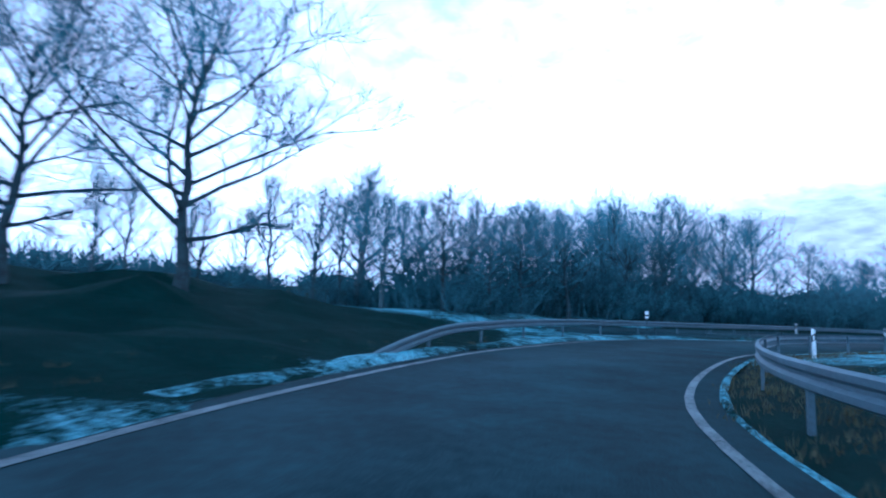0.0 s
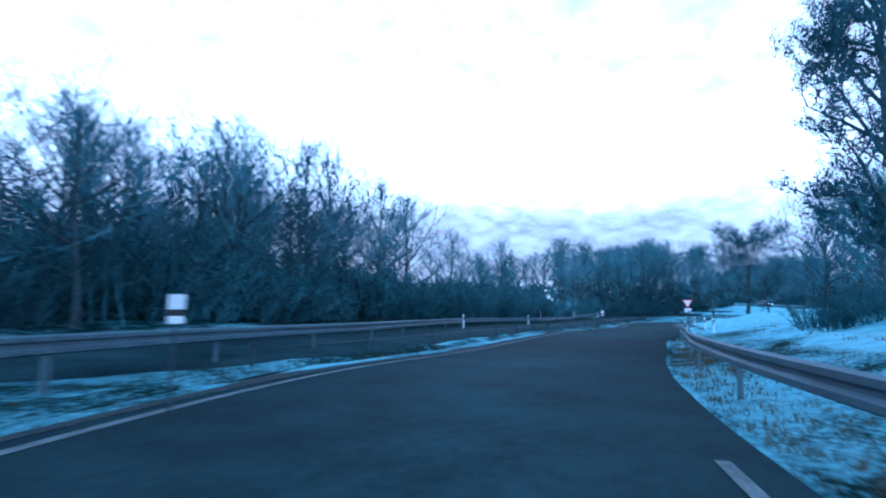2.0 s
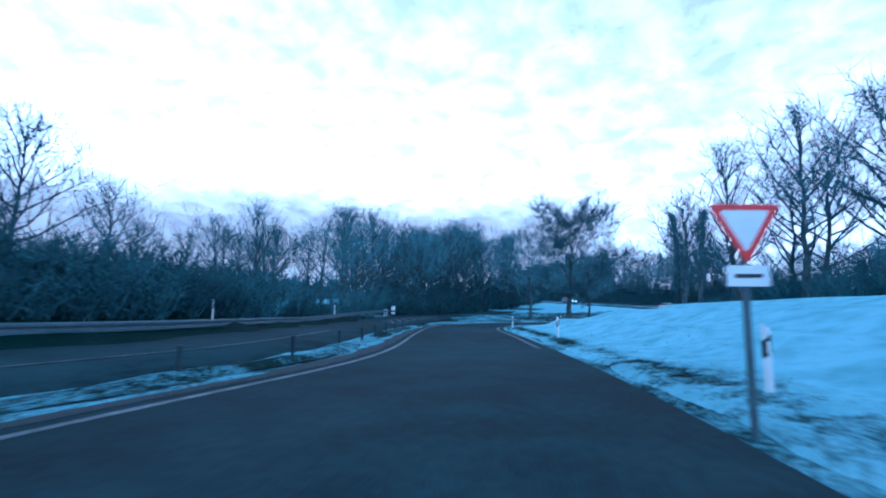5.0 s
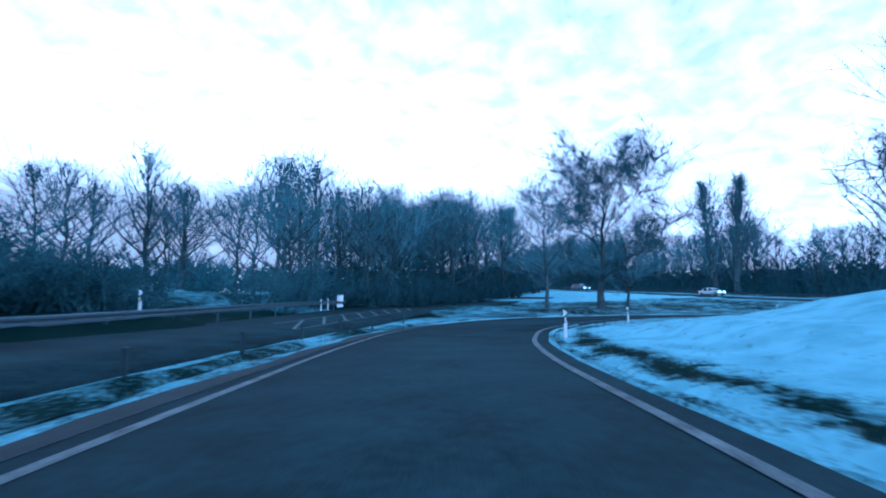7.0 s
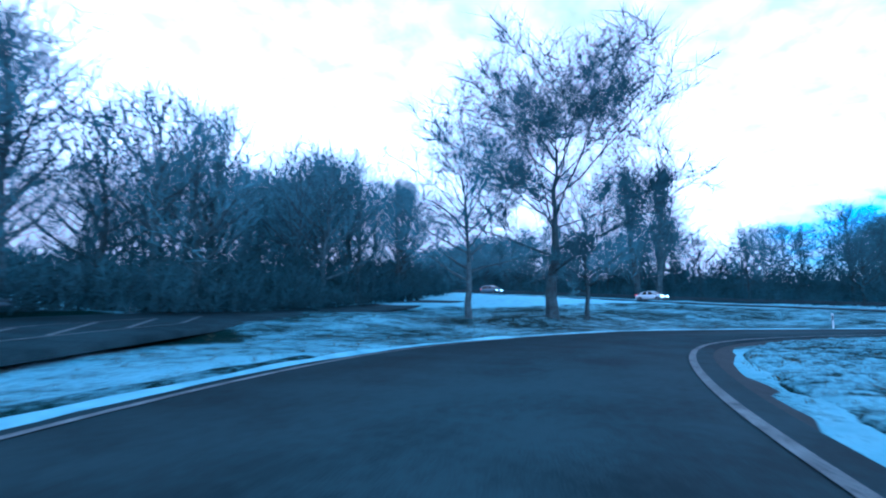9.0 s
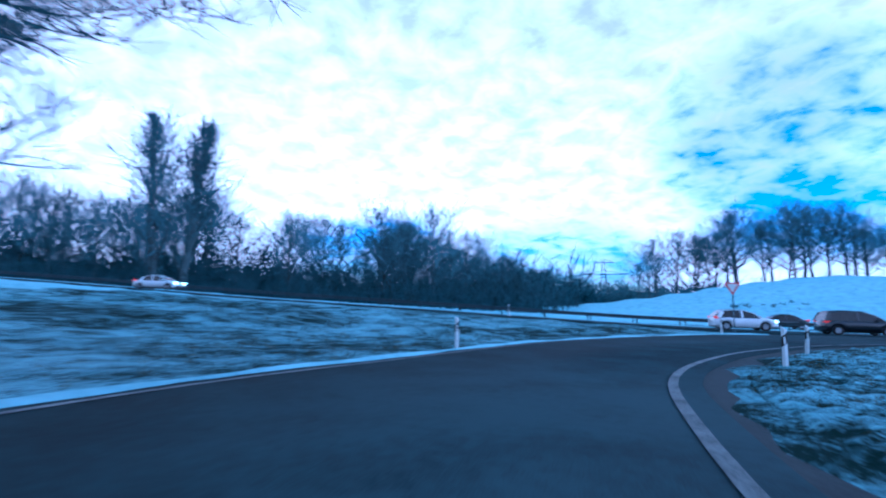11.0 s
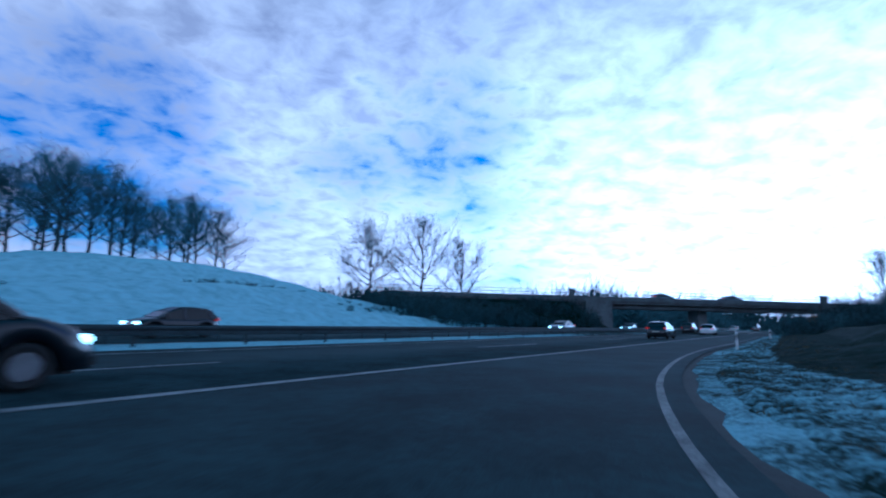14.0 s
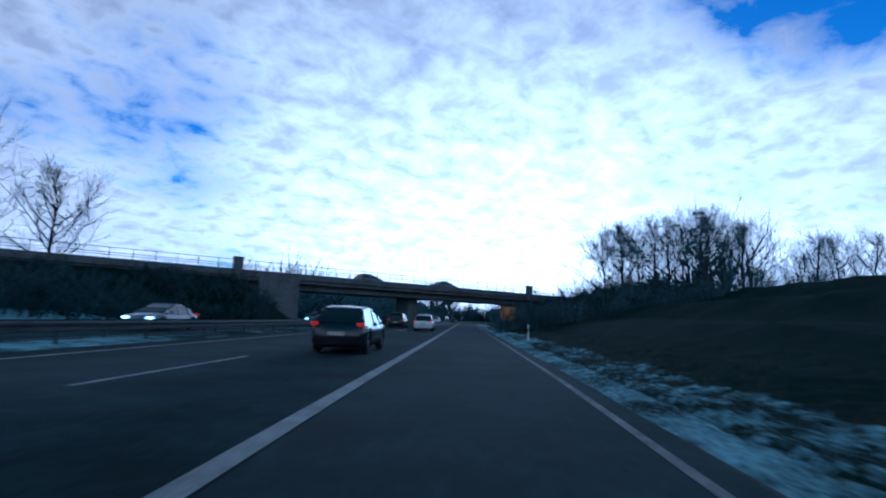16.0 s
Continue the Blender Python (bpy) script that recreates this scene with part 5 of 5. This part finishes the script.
        if p[1] > 20:
            far_shrub(p[0], p[1], rnd.uniform(0.8, 1.3), rnd)
            if rnd.random() < 0.8:
                q = offset(MW, rnd.uniform(50, 62))[i]
                far_shrub(q[0], q[1], rnd.uniform(3.4, 4.8), rnd)
            for d in (38, 46):
                q = offset(MW, d + rnd.uniform(-2, 2))[i]
                far_shrub(q[0], q[1], rnd.uniform(1.7, 2.5), rnd)
    # far wood behind the hill's foot
    for k in range(46):
        f = k / 45
        x, y = 196 + 108 * f + rnd.uniform(-6, 6), 30 - 122 * f + rnd.uniform(-6, 6)
        tree(rnd.choice(("far0", "far1", "far2", "far3")), x, y, rnd.uniform(14, 19), rnd.uniform(0, 360), "bare woodland tree beyond the motorway", "woodland trees")
        if k % 2:
            far_shrub(x - 8, y - 4, rnd.uniform(1.2, 1.8), rnd)
    # wood along the far side of the opposite slip road
    for k in range(62):
        f, d = 0.16 + 0.84 * rnd.random() ** 0.8, rnd.uniform(0, 26)
        x, y = 62 + 96 * f - 0.35 * d, (86 + 16 * f ** 0.8) + d
        tree(rnd.choice(("far0", "far1", "far2", "far3", "slim0", "slim1", "slim2")), x, y, (rnd.uniform(9, 14) if f < 0.25 else rnd.uniform(10, 18) if f < 0.6 else rnd.uniform(15, 20)) + math.sin(f * 9), rnd.uniform(0, 360), "slender bare woodland tree", "woodland trees")
    for k in range(44):
        f = k / 43
        for d in (0, 3.5) if f > 0.2 else ():
            far_shrub(66 + 94 * f, 84.5 + 17.5 * f ** 0.8 + d + rnd.uniform(-1, 1), rnd.uniform(0.7, 1.4), rnd)
    # thicket that closes the wood behind the verge trees
    for k in range(40):
        f = 0.35 + 0.65 * k / 39
        far_shrub(66 + 94 * f + rnd.uniform(-2, 2), 92 + 17.5 * f ** 0.8 + rnd.uniform(-2, 4), rnd.uniform(1.6, 2.6), rnd)
    # trees on the hill
    for k in range(30):
        f = k / 29
        x, y = 192 - 52 * f + rnd.uniform(-2, 2), -36 - 26 * f + 14 * math.sin(f * 3.1) * -0.4 + rnd.uniform(-3, 3)
        tree(rnd.choice(("round0", "slim1", "round1", "round2", "round3")), x, y, rnd.uniform(9, 14) + 5.5 * math.sin(math.pi * min(1, f * 1.15)), rnd.uniform(0, 360), "bare tree in a grove on a snowy hilltop", "hilltop trees", wide=rnd.uniform(1.0, 1.25))
    for x, y, h, k in ((114, -63, 16.5, "broad0"), (105, -57.5, 17.5, "round2"), (95, -72, 17.0, "round1")):
        tree(k, x, y, h, rnd.uniform(0, 360), "bare tree above dark scrub beside the motorway")
    for u in np.arange(s_dn + 28, s_dn + 78, 2.2):
        i = int(np.searchsorted(so, u))
        for d in (27, 31, 36, 41):
            p = offset(MW, d + rnd.uniform(-1.5, 1.5))[i]
            if p[1] > -52:
                far_shrub(p[0], p[1], rnd.uniform(0.75, 1.25), rnd)
    for k in range(130):
        u, f = (rnd.uniform(1, 34) if k < 104 else rnd.uniform(84, 106)), rnd.uniform(0.14, 1)
        p = BANK @ Vector((u, -4.6 - f * 9, 5.0 * (1 - f) - 0.3))
        far_shrub(p.x, p.y, rnd.uniform(0.35, 0.8), rnd, p.z)
    # low dry weeds in streaks on the snowy hillside
    for u0, u1, d in ((6, 18, 40), (20, 34, 35), (-16, -8, 37)):
        for u in np.arange(s_dn + u0, s_dn + u1, 0.7):
            p = offset(MW, d + rnd.uniform(-1, 1))[int(np.searchsorted(so, u))]
            far_shrub(p[0] + rnd.uniform(-1, 1), p[1] + rnd.uniform(-1, 1), rnd.uniform(0.10, 0.20), rnd)
    # hedge down the bank beside the bridge
    for k in range(8):
        for x, y, hh in ((61 - 2.1 * k, -24 + 1.2 * k, 0.62), (59 - 2.1 * k, -28 + 1.2 * k, 0.8), (56 - 2.1 * k, -32 + 1.2 * k, 1.0)):
            shrub(x + rnd.uniform(-0.6, 0.6), y + rnd.uniform(-0.6, 0.6), hh * rnd.uniform(0.85, 1.2), rnd, "dense leafless shrub on a grassy bank")
    # wood on the bank right of the motorway
    for x, y, h in ((34, -20, 11), (32, -28, 11.5), (37, -24, 10), (41, -28, 8.5), (46, -27, 7.5), (30, -18, 10), (26, -22, 10), (36, -31, 10), (31, -23, 12), (28, -26, 11), (38, -19, 8), (33, -16, 9),
                    (6, -18, 11), (12, -22, 9), (2, -24, 9), (-6, -26, 10), (22, -14, 6), (28, -32, 10), (16, -14, 7), (24, -12, 9.5), (22, -7, 9), (26, -9, 8.5), (19, -4, 9)):
        tree(rnd.choice(("round0", "round1", "round2", "round3")), x, y, h * 1.18, rnd.uniform(0, 360), "bare tree at the edge of a bank", "bank trees")
    for x, y in [(52 - 4.5 * k + rnd.uniform(-1, 1), -33 + 2.6 * k + rnd.uniform(-1.5, 1.5)) for k in range(9)] + [(48 - 4.5 * k, -38 + 2.6 * k) for k in range(9)] + [(42 - 4.5 * k, -43 + 2.6 * k) for k in range(9)] + [(40 - 2.5 * k, -28 + 1.4 * k) for k in range(6)]:
        if line_distance(np.array([x]), np.array([y]), MW)[0] > 15:
            shrub(x, y, rnd.uniform(0.9, 1.5), rnd)


plant()
tagged(new("far_scrub", make_mesh("far_scrub", *SCRUB, M_BRUSH_HAZED)), "dense leafless scrub along the far banks", "scrub", kind="stuff")


def far_woods():
    """Woods round the horizon, too far to tell trees apart: one joined mesh of clumps."""
    rnd = random.Random(15)
    V, F = [], []
    base = [brush_mesh(90 + i, 12, 1.0, 0.55, 0.030, twigs=15) for i in range(3)]
    for ring, n, hh in ((250, 90, 13), (330, 110, 17), (420, 90, 24), (640, 70, 24)):
        for k in range(n):
            a = 2 * math.pi * (k + rnd.random() * 0.8) / n
            x, y = 70 + math.sin(a) * ring * rnd.uniform(0.92, 1.08), 10 + math.cos(a) * ring * rnd.uniform(0.92, 1.08)
            if line_distance(np.array([x]), np.array([y]), MW)[0] < (34 if ring < 400 else 12 if ring < 600 else 0):
                continue
            z = gz(max(-90, min(250, x)), max(-170, min(170, y)))
            bv, bf = base[rnd.randrange(3)]
            s0, w, h2, c, s_ = len(V), rnd.uniform(13, 20), hh * rnd.uniform(0.7, 1.15), math.cos(a * 7), math.sin(a * 7)
            V += [Vector(((v.x * c - v.y * s_) * w + x, (v.x * s_ + v.y * c) * w + y, v.z * h2 + z)) for v in bv]
            F += [tuple(q + s0 for q in f) for f in bf]
    # woods that close the motorway's far end
    for k in range(34):
        a, ring = radians(207 + 0.95 * k + rnd.uniform(-0.5, 0.5)), rnd.uniform(470, 560)
        bv, bf = base[rnd.randrange(3)]
        s0, w, h2 = len(V), rnd.uniform(12, 17), rnd.uniform(13, 19)
        x, y = 70 + math.sin(a) * ring, 10 + math.cos(a) * ring
        z = gz(max(-90, x), max(-170, y)) - 1
        V += [Vector((v.x * w + x, v.y * w + y, v.z * h2 + z)) for v in bv]
        F += [tuple(q + s0 for q in f) for f in bf]
    # woods beside the motorway beyond the bridge
    for u in range(120, 460, 9):
        for d, hh in ((-34, 6), (-46, 9), (-60, 11), (33, 8), (44, 11)):
            p = part_of(offset(MW, d + rnd.uniform(-3, 3)), s_dn + u, s_dn + u + 2)[0]
            bv, bf = base[rnd.randrange(3)]
            s0, w, h2 = len(V), rnd.uniform(7, 11), hh * rnd.uniform(0.7, 1.2)
            z = gz(max(-90, p[0]), max(-170, p[1])) - 0.5
            V += [Vector((v.x * w + p[0], v.y * w + p[1], v.z * h2 + z)) for v in bv]
            F += [tuple(q + s0 for q in f) for f in bf]
    ob = new("far_woods", make_mesh("far_woods", V, F, M_BRUSH_HAZED))
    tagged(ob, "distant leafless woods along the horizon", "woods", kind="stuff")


far_woods()


def dry_grass():
    """Stalks and blades that stand out of the thin snow along the verges: one joined mesh."""
    rnd = random.Random(33)
    V, F = [], []

    def tuft(x, y, size):
        z = gz(x, y) - 0.02
        for _ in range(rnd.randint(4, 7)):
            d = Vector((rnd.uniform(-0.6, 0.6), rnd.uniform(-0.6, 0.6), 1))
            spike(V, F, Vector((x + rnd.uniform(-0.1, 0.1), y + rnd.uniform(-0.1, 0.1), z)), d, size * rnd.uniform(0.5, 1.2), 0.007)

    def along(line, s0, s1, lo, hi, per_metre, size):
        s, nl = arc(line), normals_left(line)
        for _ in range(int((s1 - s0) * per_metre)):
            u, d = rnd.uniform(s0, s1), lo + (hi - lo) * rnd.random() ** 1.5
            i = min(int(np.searchsorted(s, u)), len(line) - 1)
            tuft(line[i, 0] + nl[i, 0] * d + rnd.uniform(-0.5, 0.5), line[i, 1] + nl[i, 1] * d + rnd.uniform(-0.5, 0.5), size)
    along(RAMP_RIGHT, 6, 60, -0.35, -1.5, 16, 0.15)
    along(RAMP_RIGHT, 8, 130, -0.7, -5.0, 8, 0.12)
    along(RAMP_RIGHT, 118, 172, -1.3, -6.5, 55, 0.12)
    along(RAMP_LEFT, 14, 130, 1.2, 2.3, 4, 0.10)
    along(RAMP_LEFT, 130, 175, 1.6, 12.0, 14, 0.12)
    along(MERGE_R, 12, 80, -1.3, -4.0, 24, 0.12)
    tagged(new("dry_grass", make_mesh("dry_grass", V, F, M_STRAW)), "dry grass stalks along the snowy verges", "grass", kind="stuff")


dry_grass()


# ---- vehicles ----
SIDE = {  # x along the car (front to +x), z: roof line and waist of each body shape
    "hatch": dict(L=4.05, W=1.74, H=1.46, roof=[(-2.0, 0.95), (-1.86, 1.12), (-1.50, 1.40), (-0.9, 1.46), (-0.1, 1.44), (0.55, 1.24), (0.98, 0.98), (1.75, 0.80), (2.0, 0.58)]),
    "van": dict(L=4.4, W=1.80, H=1.66, roof=[(-2.18, 1.0), (-2.08, 1.28), (-1.85, 1.60), (-1.0, 1.67), (0.1, 1.63), (0.85, 1.36), (1.32, 1.05), (1.95, 0.86), (2.2, 0.60)]),
    "saloon": dict(L=4.5, W=1.78, H=1.44, roof=[(-2.22, 0.90), (-1.65, 0.98), (-1.15, 1.28), (-0.6, 1.43), (0.1, 1.42), (0.75, 1.20), (1.15, 0.97), (1.95, 0.80), (2.22, 0.58)]),
}


def car(shape, paint, m, label, lit="both"):
    """Body, glasshouse, wheels, lamps, plate, mirrors and bumpers; front to +x."""
    s = SIDE[shape]
    W, hw = s["W"], s["W"] / 2
    c = thing("car", m, label, "car")
    roof = s["roof"]
    # lower body: side outline with wheel arches, lofted over rounded cross-sections
    x0, x1 = roof[0][0], roof[-1][0]
    axles = (x0 + 0.72, x1 - 0.82)
    waist = 0.92 if shape != "van" else 1.0
    bm = bmesh.new()
    xs = np.linspace(x0 - 0.02, x1 + 0.02, 44)
    rows = []
    for x in xs:
        top = min(float(np.interp(x, [r[0] for r in roof], [r[1] for r in roof])), waist + 0.03 * math.cos(x))
        low = 0.24
        for a in axles:
            if abs(x - a) < 0.36:
                low = max(low, 0.30 + math.sqrt(max(0, 0.36 ** 2 - (x - a) ** 2)))
        e = min(1.0, (min(x - x0, x1 - x) + 0.06) / 0.45)
        w = hw * (0.80 + 0.20 * math.sin(e * math.pi / 2))
        sec = [(-w * 0.93, low), (-w, low + (top - low) * 0.35), (-w * 0.985, low + (top - low) * 0.75), (-w * 0.88, top - 0.02), (0, top + 0.015), (w * 0.88, top - 0.02), (w * 0.985, low + (top - low) * 0.75), (w, low + (top - low) * 0.35), (w * 0.93, low)]
        rows.append([bm.verts.new((x, y, z)) for y, z in sec])
    for a, b in zip(rows, rows[1:]):
        for i in range(len(a)):
            j = (i + 1) % len(a)
            bm.faces.new((a[i], a[j], b[j], b[i]))
    bm.faces.new(rows[0]), bm.faces.new(rows[-1][::-1])
    bmesh.ops.recalc_face_normals(bm, faces=bm.faces)
    for f in bm.faces:
        f.smooth = True
    part("body", bm, paint, c)
    # cabin: glass all round, roof skin and pillars over it
    cab = [r for r in roof if r[1] > waist - 0.02]

    def cabin(z_lo, z_hi):
        b = bmesh.new()
        lo = []
        for x, z in cab:
            zz = max(min(z, z_hi), z_lo)
            k = 1 - 0.20 * (zz - waist) / (s["H"] - waist)
            rr = [b.verts.new((x, y, q)) for y, q in ((-hw * 0.93, z_lo), (-hw * k * 0.93, zz - 0.06 if zz > z_lo + 0.08 else zz), (-hw * k * 0.78, zz), (hw * k * 0.78, zz), (hw * k * 0.93, zz - 0.06 if zz > z_lo + 0.08 else zz), (hw * 0.93, z_lo))]
            lo.append(rr)
        for a, d in zip(lo, lo[1:]):
            for i in range(5):
                b.faces.new((a[i], a[i + 1], d[i + 1], d[i]))
        b.faces.new(lo[0]), b.faces.new(lo[-1][::-1])
        bmesh.ops.recalc_face_normals(b, faces=b.faces)
        return b
    part("window_band", cabin(waist - 0.06, 9), M_GLASS, c, "dark tinted glass")
    b = bmesh.new()
    top = [(x, z) for x, z in roof if z > s["H"] - 0.30]
    rows = []
    for x, z in top:
        k = 1 - 0.20 * (z - waist) / (s["H"] - waist)
        rows.append([b.verts.new((x, y, q)) for y, q in ((-hw * k * 0.95, z - 0.075), (-hw * k * 0.79, z + 0.008), (0, z + 0.03), (hw * k * 0.79, z + 0.008), (hw * k * 0.95, z - 0.075))])
    for a, d in zip(rows, rows[1:]):
        for i in range(4):
            b.faces.new((a[i], a[i + 1], d[i + 1], d[i]))
    bmesh.ops.solidify(b, geom=list(b.faces), thickness=0.02)
    bmesh.ops.recalc_face_normals(b, faces=b.faces)
    part("roof", b, paint, c)
    # pillars
    for sgn in (-1, 1):
        for (x, z), w in (((top[0][0], top[0][1]), 0.14), ((top[-1][0], top[-1][1]), 0.07), ((-0.25, s["H"] - 0.02), 0.07)):
            k = 1 - 0.20 * (z - waist) / (s["H"] - waist)
            base_x = x - 0.25 if x < -0.5 else (x + 0.42 if x > 0.2 else x)
            p = bmesh.new()
            q = []
            for xx, zz, kk in ((base_x, waist - 0.03, 1.0), (x, z - 0.06, k)):
                q.append([p.verts.new((xx + dx, sgn * hw * kk * 0.945 + dy, zz)) for dx, dy in ((-w, -0.012), (w, -0.012), (w, 0.012), (-w, 0.012))])
            for i in range(4):
                p.faces.new((q[0][i], q[0][(i + 1) % 4], q[1][(i + 1) % 4], q[1][i]))
            bmesh.ops.recalc_face_normals(p, faces=p.faces)
            part("pillar", p, paint, c)
        part("mirror", boxed(0.72, 0.86, sgn * (hw + 0.09) - 0.09, sgn * (hw + 0.09) + 0.09, waist - 0.02, waist + 0.13, bevel=0.03), paint, c)
        part("head_lamp", boxed(x1 - 0.30, x1 - 0.02, sgn * hw * 0.72 - 0.17, sgn * hw * 0.72 + 0.17, 0.60, 0.74, bevel=0.04), M_LAMP_WHITE if lit in ("both", "front") else M_GLASS, c, "lit head lamp")
        part("tail_lamp", boxed(x0 - 0.035, x0 + 0.26, sgn * hw * 0.80 - 0.12, sgn * hw * 0.80 + 0.12, 0.83, 0.96, bevel=0.03), M_LAMP_RED, c, "red tail lamp")
    part("rear_bumper", boxed(x0 - 0.07, x0 + 0.12, -hw * 0.86, hw * 0.86, 0.28, 0.52, bevel=0.05), paint, c)
    part("front_bumper", boxed(x1 - 0.10, x1 + 0.08, -hw * 0.84, hw * 0.84, 0.24, 0.46, bevel=0.05), M_BLACK, c)
    part("number_plate", boxed(x0 - 0.085, x0 - 0.072, -0.26, 0.26, 0.56, 0.67), M_PLATE, c)
    part("front_plate", boxed(x1 + 0.082, x1 + 0.092, -0.26, 0.26, 0.34, 0.45), M_PLATE, c)
    part("underbody", boxed(x0 + 0.2, x1 - 0.2, -hw * 0.8, hw * 0.8, 0.18, 0.34), M_BLACK, c)
    for ax in axles:
        for sgn in (-1, 1):
            b = bmesh.new()
            prof = [(0.20, 0.085), (0.28, 0.10), (0.315, 0.07), (0.32, 0.0), (0.315, -0.07), (0.28, -0.10), (0.20, -0.085)]
            rings = []
            for k in range(20):
                t = 2 * math.pi * k / 20
                rings.append([b.verts.new((math.cos(t) * r_, y, math.sin(t) * r_)) for r_, y in prof])
            for a, d in zip(rings, rings[1:] + rings[:1]):
                for i in range(len(prof) - 1):
                    b.faces.new((a[i], a[i + 1], d[i + 1], d[i]))
            bmesh.ops.recalc_face_normals(b, faces=b.faces)
            wheel = part("wheel", b, M_RUBBER, c, "black tyre")
            wheel.location = (ax, sgn * (hw - 0.11), 0.32)
            rim = bmesh.new()
            bmesh.ops.create_cone(rim, cap_ends=True, segments=20, radius1=0.205, radius2=0.19, depth=0.13, matrix=Matrix.Rotation(radians(-90 * sgn), 4, 'X'))
            for k in range(5):
                t = 2 * math.pi * k / 5
                box(rim, -0.02, 0.02, sgn * 0.066 - 0.008, sgn * 0.066 + 0.008, 0.05, 0.19)
                for v in list(rim.verts)[-8:]:
                    v.co = Matrix.Rotation(t, 3, 'Y') @ v.co
            part("rim", rim, M_RIM, wheel, "alloy rim")
    return c


def on_motorway(u, d, back=False):
    """A pose on the motorway, u metres past the merge and d metres left of the broad line."""
    line = MW
    s = float(sM[DOWN]) + u
    p = [float(np.interp(s, sM, offset(line, d)[:, k])) for k in range(3)]
    q = [float(np.interp(s + 1.0, sM, offset(line, d)[:, k])) for k in range(3)]
    a = math.degrees(math.atan2(q[1] - p[1], q[0] - p[0])) + (180 if back else 0)
    return pose(p[0], p[1], p[2] + 0.04, 0, 0, a)


car("hatch", M_CAR_WHITE, on_motorway(-24.0, 2.0), "white hatchback on the motorway with lit lamps")
car("van", M_CAR_BLACK, on_motorway(-17.0, 2.2), "black people carrier ahead of a white hatchback")
car("hatch", M_CAR_BLACK, on_motorway(28.5, 2.0), "black hatchback with red tail lamps on the motorway")
car("hatch", M_CAR_WHITE, on_motorway(58.5, 2.0), "small white hatchback driving towards the bridge")
car("van", M_CAR_BLACK, on_motorway(68.0, 5.8), "dark people carrier in the outer lane near the bridge")
car("saloon", M_CAR_GREY, on_motorway(38.5, 15.0, True), "grey-blue saloon on the opposite carriageway")
car("hatch", M_CAR_GREY, on_motorway(66.0, 14.5, True), "grey hatchback with bright head lamps near the bridge")
car("saloon", M_CAR_BLACK, on_motorway(-16.0, 18.0, True), "black saloon on the opposite carriageway")
car("hatch", M_CAR_BLACK, on_motorway(-5.5, 17.5, True), "black hatchback on the opposite carriageway")
car("saloon", M_CAR_WHITE, on_motorway(-74.0, 5.8), "white saloon coming down the motorway")
car("van", M_CAR_GREY, on_motorway(-104.0, 2.0), "grey people carrier far up the motorway")
car("hatch", M_CAR_GREY, pose(60.4, -55.2, 5.56, 0, 0, 177), "dark hatchback driving over the bridge")
car("saloon", M_CAR_GREY, pose(47.2, -54.4, 5.56, 0, 0, 177), "dark saloon driving over the bridge")
car("hatch", M_CAR_WHITE, on_motorway(140.0, 5.8), "white hatchback far beyond the bridge")
car("hatch", M_CAR_BLACK, on_motorway(165.0, 2.0), "dark hatchback far beyond the bridge")
